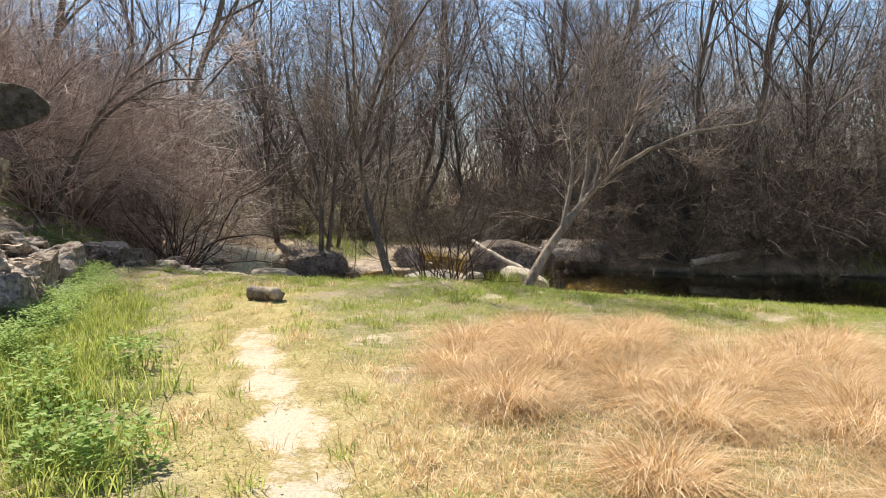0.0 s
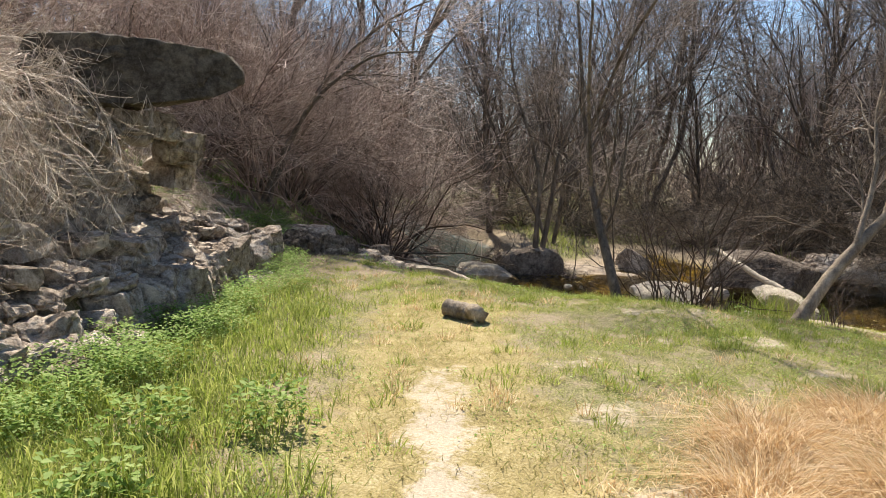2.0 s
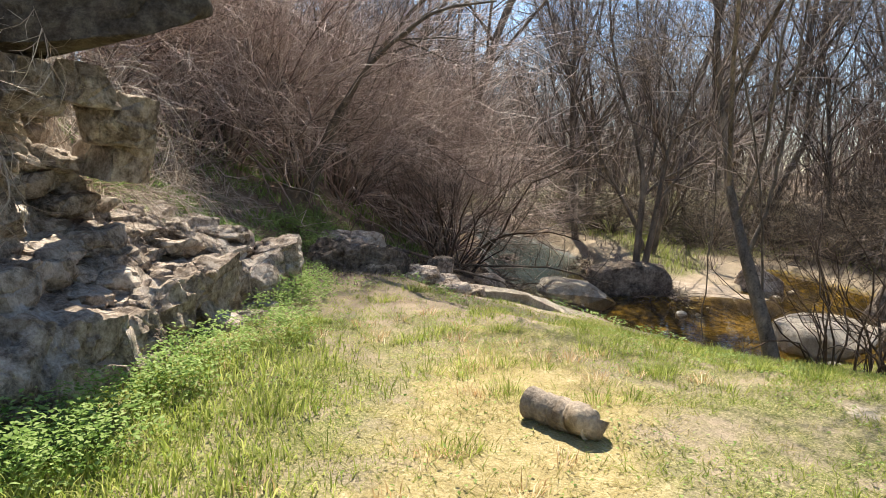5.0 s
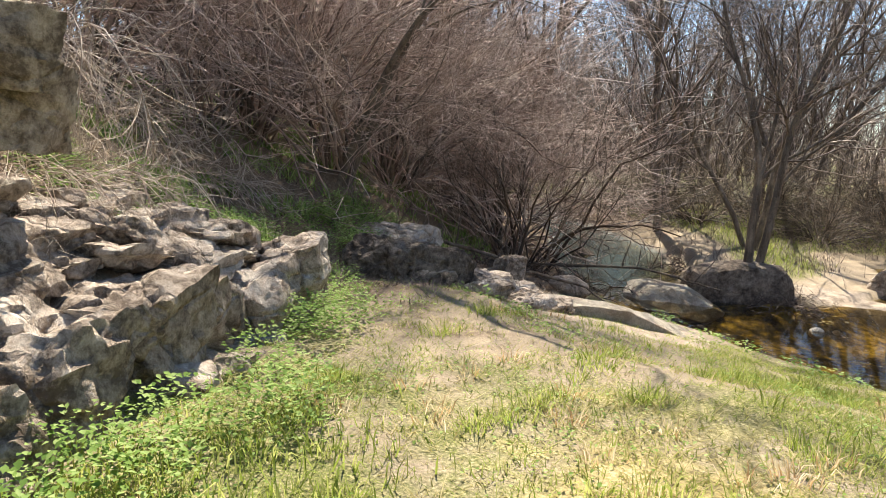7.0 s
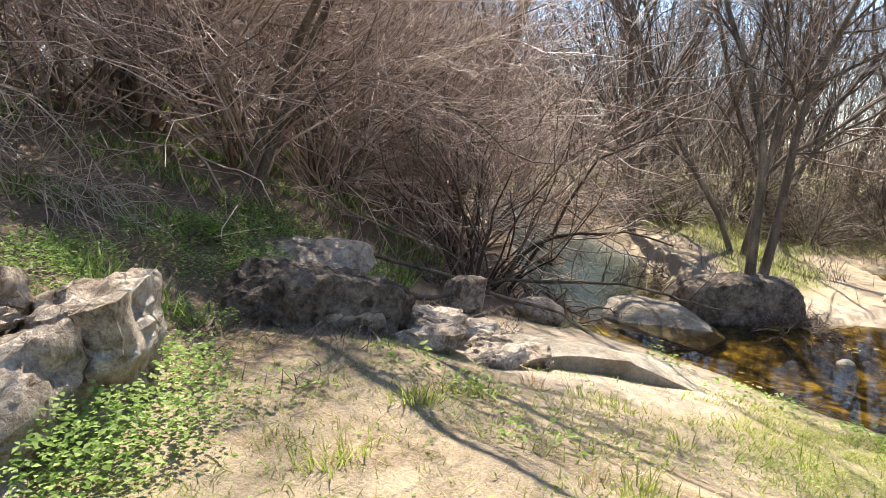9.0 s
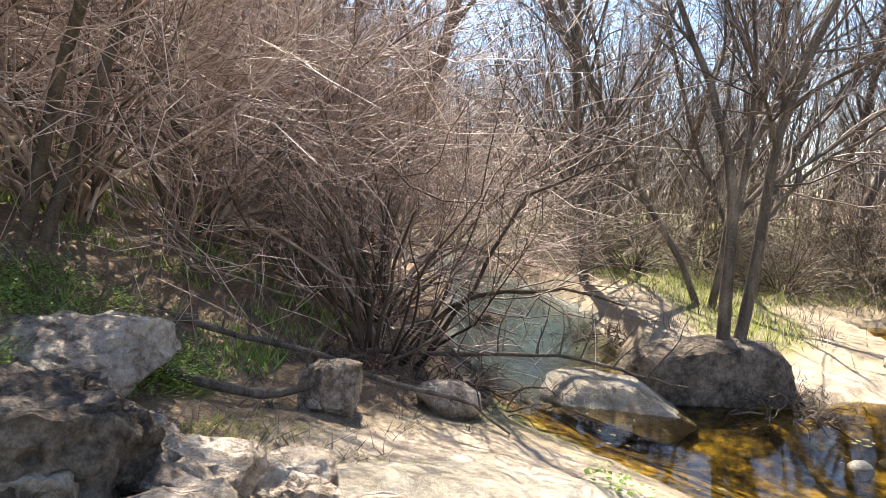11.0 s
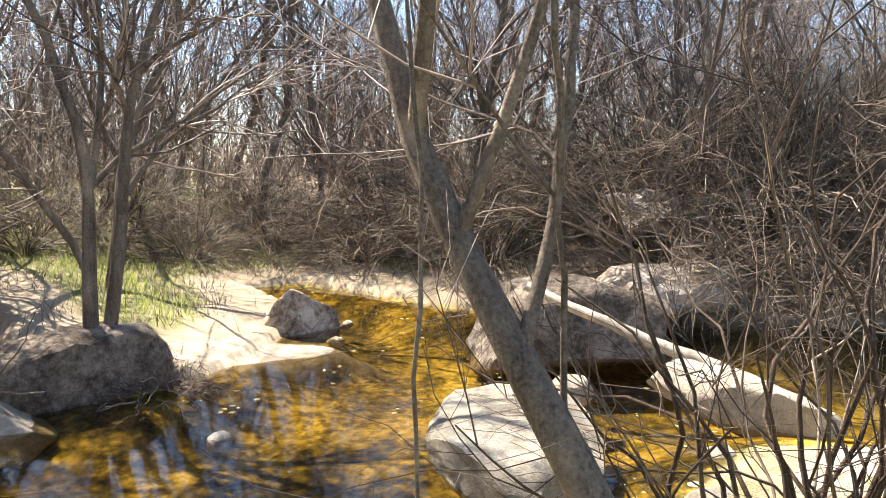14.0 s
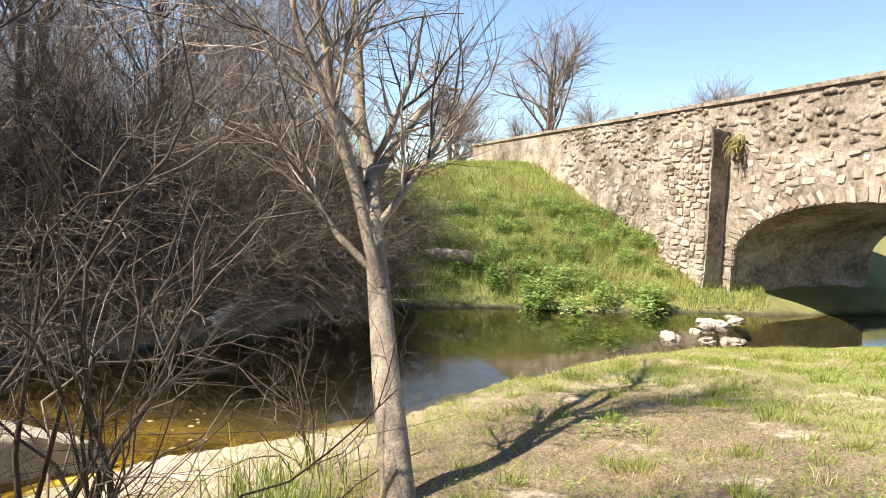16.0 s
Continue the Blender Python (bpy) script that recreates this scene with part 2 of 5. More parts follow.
def grow(start, way, length, r0, k, wander, up, r, tip=0.25):
    """Wandering tapered lines: start, way (n, 3), length, r0 (n)."""
    n = len(start)
    P, d = [start], unit(way)
    for i in range(k):
        d = unit(d + wander * r.standard_normal((n, 3)) + np.array([0, 0, up / k]))
        P.append(P[-1] + d * (length / k)[:, None])
    P = np.stack(P, 1)
    R = r0[:, None] * (1 - (1 - tip) * np.linspace(0, 1, k + 1)[None])
    return P, R


def shoots(P, R, n, r, lo, hi, ang, spread=0.25):
    """n starting places along the lines P: place, way, parent radius and how far along."""
    i = r.integers(0, len(P), n)
    f = r.uniform(lo, hi, n)
    k = P.shape[1] - 1
    q = np.minimum((f * k).astype(int), k - 1)
    w = (f * k - q)[:, None]
    p = P[i, q] * (1 - w) + P[i, q + 1] * w
    t = unit(P[i, q + 1] - P[i, q])
    rad = R[i, q]
    perp = unit(np.cross(t, r.standard_normal((n, 3))))
    a = np.radians(ang + ang * spread * r.standard_normal(n))[:, None]
    return p, unit(t * np.cos(a) + perp * np.sin(a)), rad, f


def rock_mesh(name, size, seed, sub=3, cuts=7, rough=0.10, square=0.0):
    """A worn rock: a ball cut by planes and roughened; square pulls it towards a block."""
    bm = bmesh.new()
    bmesh.ops.create_icosphere(bm, subdivisions=sub, radius=1)
    r = random.Random(seed)
    planes = []
    for _ in range(cuts):
        planes.append((Vector((r.gauss(0, 1), r.gauss(0, 1), r.gauss(0, 0.8))).normalized(), r.uniform(0.62, 0.9)))
    off = Vector((r.uniform(-50, 50), r.uniform(-50, 50), r.uniform(-50, 50)))
    big = max(size)
    for v in bm.verts:
        c = v.co.copy()
        if square:
            m = max(abs(c.x), abs(c.y), abs(c.z))
            c = c.lerp(c / m * 0.86, square)
        for n, o in planes:
            e = c.dot(n) - o
            if e > 0:
                c -= n * e
        s = Vector((c.x * size[0], c.y * size[1], c.z * size[2]))
        nrm = v.co
        q = s / big * 2.2 + off
        d = noise.fractal(q, 0.7, 2.2, 6) * rough * 0.6 - (1 - abs(noise.noise(q * 1.7))) ** 14 * rough * 0.9 + noise.noise(q * 5) * rough * 0.22 + noise.noise(q * 11) * rough * 0.3
        v.co = s + Vector((nrm.x, nrm.y, nrm.z)) * d * big
    me = bpy.data.meshes.new(name)
    bm.to_mesh(me)
    bm.free()
    me.shade_smooth()
    me.set_sharp_from_angle(angle=radians(38))
    return me


# ---- plan ----
WATER_Z = -1.09
SHORE = [(-14, 33.5), (-11.2, 29.5), (-9.7, 27), (-8.4, 23.5), (-7.4, 21.2), (-6.4, 19.2), (-5.2, 17.9), (-4, 17.1), (-3, 16.3), (-1.9, 15.5),
         (-0.9, 15.2), (0.2, 15.7), (1.4, 16.4), (2.6, 16), (3.4, 15.2), (4.4, 14.5), (6.1, 13.8), (8, 12.7), (9.5, 11.4), (10.4, 9.7),
         (11.2, 8.2), (14, 4), (20, -5)]
FAR_SHORE = [(24, -3), (17.5, 4.5), (14.6, 9.3), (14.3, 10.6), (13, 13), (12.6, 15), (11.7, 17.2), (9.5, 18.1), (7.5, 18.2), (5.5, 19.4), (3.8, 20.2),
             (2.4, 21.3), (1.2, 22.6), (0.3, 24.2), (-0.6, 25.6), (-1.6, 25.6), (-1.2, 23.6), (-1.5, 21.6), (-2.6, 20), (-3.6, 19.6), (-4.7, 20.2),
             (-5, 22.3), (-5.9, 24.8), (-8.2, 28.3), (-10.3, 31), (-12.8, 34.5)]
LEDGE = [(-3.6, -8), (-3.75, 1), (-4.3, 5.2), (-5.0, 8), (-5.75, 10.4), (-6.3, 11.8), (-7.0, 13.2), (-7.1, 16), (-8.0, 19), (-9.6, 23), (-12, 28), (-18, 36)]
PATH_LINE = [(-0.3, 1.5), (-0.85, 3.8), (-1.7, 5.9), (-2.3, 8), (-3.1, 10.5), (-4.2, 12.6), (-5.2, 14.2)]


def line_dist(x, y, line, closed=False):
    """Distance to a bent line, and the side of its nearest piece (positive: right of its course)."""
    best = np.full(np.shape(x), 1e9)
    side = np.zeros(np.shape(x))
    pts = list(line) + ([line[0]] if closed else [])
    for (ax, ay), (bx, by) in zip(pts, pts[1:]):
        dx, dy = bx - ax, by - ay
        t = np.clip(((x - ax) * dx + (y - ay) * dy) / (dx * dx + dy * dy), 0, 1)
        d = np.hypot(x - ax - t * dx, y - ay - t * dy)
        s = (x - ax) * dy - (y - ay) * dx
        near = d < best
        best = np.where(near, d, best)
        side = np.where(near, np.sign(s), side)
    return best, side


def inside(x, y, ring):
    r = np.zeros(np.shape(x), bool)
    for (ax, ay), (bx, by) in zip(ring, ring[1:] + ring[:1]):
        hit = ((ay > y) != (by > y)) & (x < (bx - ax) * (y - ay) / (by - ay + 1e-12) + ax)
        r ^= hit
    return r


def smooth(a, b, v):
    t = np.clip((v - a) / (b - a), 0, 1)
    return t * t * (3 - 2 * t)


def waves(x, y, s, seed=0.0):
    """Cheap smooth unevenness about 0, of wavelength s."""
    a, b = x / s * 6.283, y / s * 6.283
    return (np.sin(a * 1.0 + b * 0.31 + seed) + np.sin(-a * 0.43 + b * 0.9 + 1.7 * seed + 1) + np.sin(a * 0.71 - b * 0.64 + 2.3 + seed)) / 3


RING = SHORE + FAR_SHORE


def height(x, y):
    x, y = np.asarray(x, float), np.asarray(y, float)
    d, _ = line_dist(x, y, RING, True)
    wet = inside(x, y, RING)
    d = d + waves(x, y, 1.3, 2) * 0.12
    dn, _ = line_dist(x, y, SHORE)
    df, _ = line_dist(x, y, FAR_SHORE)
    near = smooth(-0.8, 0.8, df - dn)
    # the near meadow falls to the creek
    meadow = 0.10 - 0.012 * np.maximum(0, y - 5) - 0.06 * np.clip(x + 1, 0, 9)
    ns = 0.24 - 0.07 * smooth(-1, 2, x)
    zn = np.minimum(meadow, -1.03 + ns * d)
    # the bank of the ledge, left of the walk
    dl, sl = line_dist(x, y, LEDGE)
    u = np.where(sl < 0, dl, 0)
    steep = 1 - smooth(10.8, 13.0, y)
    rise = steep * (0.62 * smooth(0.15, 0.75, u) + 0.35 * smooth(0.8, 1.5, u) + 1.5 * (smooth(1.3, 3.4, u) * smooth(9.2, 10.4, y) + smooth(1.45, 2.3, u) * smooth(10.4, 9.2, y))) + (1 - steep) * np.minimum(0.42 * u, 2.3)
    zn = zn + rise * smooth(33, 20, y)
    # the far side
    right = smooth(1.5, 7, x)
    fs = 0.09 + 0.38 * right - 0.16 * smooth(10.5, 13, x)
    cap = 0.0 + 0.5 * right + 2.1 * smooth(11.5, 22, x) * smooth(30, 18, y)
    zf = np.minimum(-1.0 + fs * d + 0.24 * smooth(0.05, 0.3, d) * smooth(-3.6, -4.8, x), cap)
    z = near * zn + (1 - near) * zf
    depth = 0.05 + 0.36 * smooth(0, 1.4, d) + 0.5 * smooth(4, 8, x) * smooth(0.2, 1.6, d)
    z = np.where(wet, WATER_Z + 0.06 - depth, np.maximum(z, WATER_Z + 0.02))
    bar = smooth(1.25, 0.5, np.hypot((x + 1.75) / 1.15, (y - 20.75) / 0.5) + 0.15 * waves(x, y, 0.9, 6))
    z = np.where(wet, z + bar * np.maximum(0, WATER_Z + 0.012 - z), z)
    bumps = waves(x, y, 2.3) * 0.03 + waves(x, y, 0.7, 1) * 0.012
    return z + bumps * np.where(wet, 0.4, 1)


def fields(x, y):
    """What covers the ground, 0 to 1 each."""
    d, _ = line_dist(x, y, RING, True)
    wet = inside(x, y, RING)
    dn, _ = line_dist(x, y, SHORE)
    df, _ = line_dist(x, y, FAR_SHORE)
    near = dn < df
    dp, _ = line_dist(x, y, PATH_LINE)
    dl, sl = line_dist(x, y, LEDGE)
    bank = (sl < 0) * smooth(0.2, 1.0, dl)
    w = waves(x, y, 1.7, 4)
    w2 = waves(x, y, 0.8, 9)
    f = {}
    f["dirt"] = smooth(0.40, 0.06, dp + 0.14 * w2) * smooth(8.2, 6.2, y) * near * (0.6 + 0.12 * waves(x, y, 0.9, 3))
    spots = smooth(0.35, 0.75, waves(x, y, 1.1, 13) + 0.45 * waves(x, y, 0.43, 5)) * smooth(-2.2, -0.8, x) * smooth(14.5, 12.5, y) * near
    f["dirt"] = np.clip(f["dirt"] + 0.5 * spots, 0, 1)
    f["straw"] = np.clip(0.78 * smooth(1.7, 0.2, dp + 0.3 * w) * smooth(12.5, 9.0, y) + 0.2 * smooth(-1.5, 0, x), 0, 1) * near
    tan = smooth(-0.7, 0.1, x + 0.4 * w) * smooth(8.4, 7.2, y + 0.25 * np.abs(x - 2) + 0.5 * w) * near
    f["tan"] = tan
    sandy = smooth(1.6, 0.8, np.hypot((x + 4.8) / 1.15, (y - 15.3) / 1.6)) * smooth(-6.6, -5.8, x) * near
    bar = smooth(1.6, 0.7, np.hypot((x - 2.3) / 1.5, y - 15.1)) * near
    spit = (~near) * smooth(2.4, 0.8, d) * smooth(2.5, 0.5, x) * smooth(28, 25, y)
    f["sand"] = np.clip(sandy * 0.8 + bar * 0.75 + spit * 0.42, 0, 1)
    f["litter"] = np.clip(bank + near * smooth(-5.6, -6.6, x) * smooth(11.5, 13, y) + 0.75 * (~near) * smooth(0.9, 2.0, d) * smooth(11.5, 9.5, x) + 0.45 * smooth(2.3, 1.0, np.hypot((x + 5.0) / 1.2, (y - 12.4))) + 0.72 * near * smooth(3.2, 1.2, np.hypot((x - 2.6) / 1.5, y - 12.3)) + (~near) * smooth(1, 3, d) * smooth(2, 5, x) * smooth(13, 10.5, x) + (~near) * smooth(26, 29, y), 0, 1)
    hill = (~near) * smooth(10.0, 12.5, x) * smooth(24, 20, y)
    strip = (~near) * smooth(0.5, 1.4, d) * smooth(2, -1, x) * 0.62
    f["green"] = np.clip(near * 0.54 * (1 - 0.85 * bank) * smooth(-6.8, -5.5, x) * (1 - sandy) + hill + strip, 0, 1)
    bare = np.clip(0.75 * smooth(2.3, 1.0, np.hypot((x + 5.0) / 1.2, (y - 12.4))) + 0.75 * smooth(2.6, 1.0, np.hypot((x - 2.9) / 1.6, y - 12.5)), 0, 1) * near
    f["bare"] = bare
    f["green"] = f["green"] * (1 - 0.7 * bare)
    f["amber"] = wet * smooth(0.0, 0.12, d) * smooth(6.0, 3.0, x) * smooth(-7.2, -5.0, x - 0.4 * (y - 19))
    f["mud"] = wet * smooth(3.0, 6.0, x)
    gravel = smooth(1.3, 0.7, np.hypot((x + 1.75) / 1.15, (y - 20.75) / 0.5))
    f["amber"], f["sand"] = f["amber"] * (1 - gravel), np.clip(f["sand"] + 0.9 * gravel, 0, 1)
    f["silt"] = wet * smooth(-5.0, -6.5, x + 0.25 * np.maximum(0, 20 - y)) * smooth(19, 20.5, y)
    return f


# ---- ground and water ----
def stretched(lo, hi, step, far):
    """Even steps from lo to hi, then wider and wider to far either way."""
    mid = np.arange(lo, hi + step / 2, step)
    out, s = [], step
    v = 0.0
    while v < far:
        s *= 1.22
        v += s
        out.append(v)
    out = np.array(out)
    return np.concatenate([lo - out[::-1], mid, hi + out])


def grid_mesh(name, gx, gy, zf):
    X, Y = np.meshgrid(gx, gy)
    V = np.stack([X, Y, zf(X, Y)], -1).reshape(-1, 3)
    idx = np.arange(len(V)).reshape(X.shape)
    F = np.stack([idx[:-1, :-1], idx[:-1, 1:], idx[1:, 1:], idx[1:, :-1]], -1).reshape(-1, 4)
    return mesh_from(name, V, F), X.ravel(), Y.ravel()


me, gx, gy = grid_mesh("ground", stretched(-11, 17, 0.11, 700), stretched(-3, 30, 0.11, 700), height)
for key, val in fields(gx, gy).items():
    a = me.attributes.new(key, "FLOAT", "POINT")
    a.data.foreach_set("value", np.asarray(val, np.float32))
ground = place("ground", me, GROUND)
tagged(ground, "creekside meadow of patchy green and straw-yellow grass over pale soil", "ground", kind="structure")

me, wx, wy = grid_mesh("creek_water", np.arange(-22, 34, 0.4), np.arange(-12, 46, 0.4), lambda X, Y: np.full(X.shape, WATER_Z))
a = me.attributes.new("flow", "FLOAT", "POINT")
a.data.foreach_set("value", (smooth(-4.6, -6, wx + 0.25 * np.maximum(0, 20 - wy)) * smooth(18.6, 20, wy)).astype(np.float32))
creek = place("water", me, WATER)
tagged(creek, "shallow clear creek water over amber algae with sky reflections", "creek", kind="structure")


def ground_z(x, y):
    return float(height(np.array([x]), np.array([y]))[0])


# ---- rocks ----
def boulder(x, y, size, seed, mat, label, turn=0.0, lift=0.0, sub=4, square=0.0, rough=0.09, z=None, tilt=(0, 0), name="boulder", group="", sink=0.34):
    me = rock_mesh(name, size, seed, sub=sub, rough=rough, square=square)
    ob = place(name, me, mat)
    base = ground_z(x, y) if z is None else z
    low = min(v.co.z for v in me.vertices)
    ob.matrix_world = pose(x, y, base - low - sink * size[2] + lift, tilt[0], tilt[1], turn)
    tagged(ob, label, "boulder", group)
    return ob


# the creek's boulders
boulder(-3.75, 20.05, (0.98, 0.7, 0.6), 25, LIME_DARK, "dark weathered limestone boulder in the creek with a tree on it", turn=8, square=0.35, z=-1.15, rough=0.05, tilt=(0, -6), sink=0.6)
boulder(-4.7, 19.25, (1.0, 0.55, 0.26), 12, LIME_PALE, "flat bleached limestone slab lying in the creek", turn=-12, square=0.5, rough=0.03, z=-1.14, tilt=(5, 3), sink=0.85)
boulder(1.7, 19.6, (1.5, 1.1, 0.7), 13, LIME_DARK, "big rounded dark boulder standing in the pool", turn=-10, square=0.2, z=-1.2, rough=0.06, sink=0.5)
boulder(-1.2, 21.95, (0.55, 0.45, 0.68), 26, LIME, "upright grey boulder at the edge of the pool", turn=20, square=0.55, z=-1.15, rough=0.06, sink=0.8)
boulder(-0.35, 16.95, (0.75, 1.1, 0.27), 15, LIME_PALE, "sunlit white limestone slab with an undercut front", turn=-25, square=0.4, rough=0.035, z=-1.12)
boulder(1.9, 17.2, (0.36, 1.05, 0.28), 16, LIME_PALE, "long white weathered limestone block in the pool", turn=28, square=0.25, rough=0.04, z=-1.12, tilt=(8, 0))
boulder(3.9, 20.6, (1.5, 0.9, 0.45), 17, LIME, "broad grey rock shelf on the far bank", turn=10, square=0.4)
boulder(5.2, 22.0, (1.6, 0.9, 0.4), 24, LIME, "broad grey rock shelf on the far bank", turn=-8, square=0.4, lift=0.3)
boulder(5.7, 6.9, (0.75, 0.6, 0.5), 18, LIME_PALE, "pale rounded boulder in the dry grass", turn=30, rough=0.04)
boulder(-7.5, 23.4, (0.32, 0.2, 0.13), 19, LIME_DARK, "dark wet stone in the upper creek", z=-1.16)
boulder(0.55, 15.75, (0.27, 0.2, 0.13), 20, LIME_PALE, "small pale stone at the water's edge", z=-1.12, sub=3)
boulder(-0.35, 15.3, (0.2, 0.16, 0.12), 21, LIME_PALE, "small white stone at the water's edge", z=-1.12, sub=3)
boulder(0.75, 18.0, (0.25, 0.2, 0.2), 22, LIME_PALE, "mossy pale stone beside the dark boulder", z=-1.12, sub=3)
# rocks past the end of the ledge
boulder(-6.5, 13.6, (0.78, 0.6, 0.48), 31, LIME_DARK, "weathered limestone boulder at the foot of the brushy bank", turn=25, square=0.35, rough=0.13, sub=5, sink=0.95)
boulder(-7.35, 14.75, (0.7, 0.5, 0.3), 32, LIME, "flat limestone rock half buried in the brushy bank", turn=10, square=0.5, sink=0.8)
boulder(-6.35, 16.2, (0.3, 0.22, 0.26), 33, LIME, "pointed grey stone under the fallen branch", turn=50, square=0.3)
for i, (x, y, s) in enumerate(((-5.85, 14.0, 0.32), (-5.5, 13.55, 0.24), (-5.15, 13.85, 0.24), (-6.1, 13.5, 0.28), (-5.35, 14.3, 0.24), (-5.6, 14.4, 0.26), (-6.2, 13.9, 0.3), (-5.0, 14.3, 0.2))):
    boulder(x, y, (s * 1.3, s * 0.95, s * 0.5), 40 + i, LIME, "rounded limestone lump on the sandy bank", turn=40 * i, sub=4, square=0.45, rough=0.12, sink=0.6, group="lumps on the bank")
boulder(-5.05, 15.5, (1.6, 1.5, 0.26), 48, LIME_PALE, "broad sun-bleached sandstone shelf sloping to the creek", turn=15, square=0.15, rough=0.025, tilt=(-11, 5), sink=1.62)
boulder(-5.9, 17.5, (0.36, 0.28, 0.2), 49, LIME, "cracked grey stone at the creek's edge", sub=3)


# ---- the ledge ----
def ledge_at(s):
    """A place s metres along the ledge's foot and the course there."""
    pts = LEDGE[2:6]
    for (ax, ay), (bx, by) in zip(pts, pts[1:]):
        n = math.hypot(bx - ax, by - ay)
        if s <= n or (bx, by) == pts[-1]:
            return ax + (bx - ax) * s / n, ay + (by - ay) * s / n, math.degrees(math.atan2(by - ay, bx - ax))
        s -= n


def block_mesh(name, size, seed, cuts=5, rough=0.085, steps=2, grid=9):
    """A split limestone block: broken corners, stepped beds and a pitted face."""
    bm = bmesh.new()
    bmesh.ops.create_cube(bm, size=2)
    bmesh.ops.subdivide_edges(bm, edges=bm.edges[:], cuts=grid, use_grid_fill=True)
    r = random.Random(seed)
    planes = [(Vector((r.choice((-1, 1)) * r.uniform(0.2, 1), r.choice((-1, 1)) * r.uniform(0.2, 1), r.choice((-1, 1)) * r.uniform(0.1, 0.9))).normalized(), r.uniform(0.95, 1.25)) for _ in range(cuts)]
    beds = [(r.uniform(-0.7, 0.8), r.uniform(-0.09, 0.09)) for _ in range(steps)]
    off = Vector((r.uniform(-50, 50), r.uniform(-50, 50), r.uniform(-50, 50)))
    skew, taper = r.uniform(-0.15, 0.15), r.uniform(-0.16, 0.1)
    big = max(size)
    for v in bm.verts:
        c = v.co.copy()
        round_ = Vector((c.x, c.y, c.z)).normalized() * 1.12
        c = c.lerp(round_, 0.16)
        for n, o in planes:
            e = c.dot(n) - o
            if e > 0:
                c -= n * e
        k = 1 + taper * c.z
        for z0, d in beds:
            k += d if c.z > z0 else 0
        c.x, c.y = c.x * k + skew * c.z, c.y * k
        q = Vector((c.x * size[0], c.y * size[1], c.z * size[2]))
        w = q * 2.6 + off
        d = noise.fractal(w, 0.75, 2.1, 5) * rough + noise.noise(w * 3.3) * rough * 0.55 + noise.noise(w * 8) * rough * 0.4 - (1 - abs(noise.noise(w * 0.9))) ** 10 * rough * 1.2 - (1 - abs(noise.noise(w * 2.4))) ** 16 * rough * 0.7
        v.co = q + v.co.normalized() * d * min(1.0, big * 1.6)
    me = bpy.data.meshes.new(name)
    bm.to_mesh(me)
    bm.free()
    me.shade_smooth()
    me.set_sharp_from_angle(angle=radians(28))
    return me


def course(s0, s1, back, z0, w, h, deep, label, group, name, lean=0.0, loose=1.0, kmin=1.0):
    """One uneven course of blocks along the ledge, set back from its foot."""
    s = s0
    while s < s1:
        k = kmin + (1 - kmin) * min(1, max(0, (s - 0.4) / 2.0))
        ww = w * k * r.uniform(0.6, 1.35)
        x, y, a = ledge_at(max(s + ww / 2, -2.2))
        nx, ny = -math.sin(radians(a)), math.cos(radians(a))
        b = back + r.uniform(-0.09, 0.09) * loose
        hh = h * (0.3 + 0.7 * k) * r.uniform(0.75, 1.25)
        ob = place(name, block_mesh(name, (ww * 0.52, deep * 0.5 * r.uniform(0.85, 1.2), hh * 0.54), r.randrange(9999), cuts=r.randrange(6, 13), grid=13 if h > 0.3 else 9), LIME)
        ob.matrix_world = pose(x + nx * b, y + ny * b, z0 + 0.3 * ground_z(x, y) + hh * 0.45, lean + r.uniform(-7, 7) * loose, r.uniform(-7, 7) * loose, a + r.uniform(-9, 9) * loose)
        tagged(ob, label, "rock", group)
        s += ww * 0.96


r = random.Random(5)
BLOCK, BED, STONE_ROW = "rough grey limestone block in a natural rock ledge", "thin weathered limestone bed topping the ledge", "grey limestone block of the low cliff"
for back, z0, w, h, deep, km in ((0.12, -0.12, 0.42, 0.2, 0.4, 0.7), (0.3, 0.0, 0.66, 0.48, 0.6, 0.5), (0.5, 0.42, 0.5, 0.18, 0.6, 0.55), (0.75, 0.56, 0.56, 0.18, 0.6, 0.55), (0.98, 0.68, 0.45, 0.2, 0.5, 0.6), (1.2, 0.8, 0.36, 0.2, 0.4, 0.7)):
    course(-2.0, 6.9 - back * 0.9, back, z0, w, h, deep, BLOCK if h > 0.3 else BED, "blocks of the ledge", "ledge_stone", lean=-6 if h > 0.3 else 3, kmin=km, loose=1.5)
for i, (z0, back) in enumerate(((0.92, 1.25), (1.12, 1.36), (1.32, 1.4), (1.52, 1.5), (1.72, 1.52), (1.92, 1.6))):
    course(-1.6 + 0.25 * i, 4.5 - 0.12 * i, back, z0, 0.36, 0.22, 0.5, STONE_ROW, "stones of the cliff", "cliff_stone", loose=1.5)
for i in range(26):
    x, y, a = ledge_at(r.uniform(-1.8, 3.2))
    q = r.uniform(-0.25, 1.0)
    g = r.uniform(0.09, 0.2)
    ob = place("fallen_stone", block_mesh("fallen_stone", (g * 1.2, g, g * 0.7), 900 + i, rough=0.04), LIME)
    x, y = x - math.sin(radians(a)) * q, y + math.cos(radians(a)) * q
    ob.matrix_world = pose(x, y, ground_z(x, y) + (0.05 if q < 0.1 else 0.22), r.uniform(-20, 20), r.uniform(-20, 20), r.uniform(0, 180))
    tagged(ob, "loose broken limestone lying on the ledge", "rock", "loose stones of the ledge")

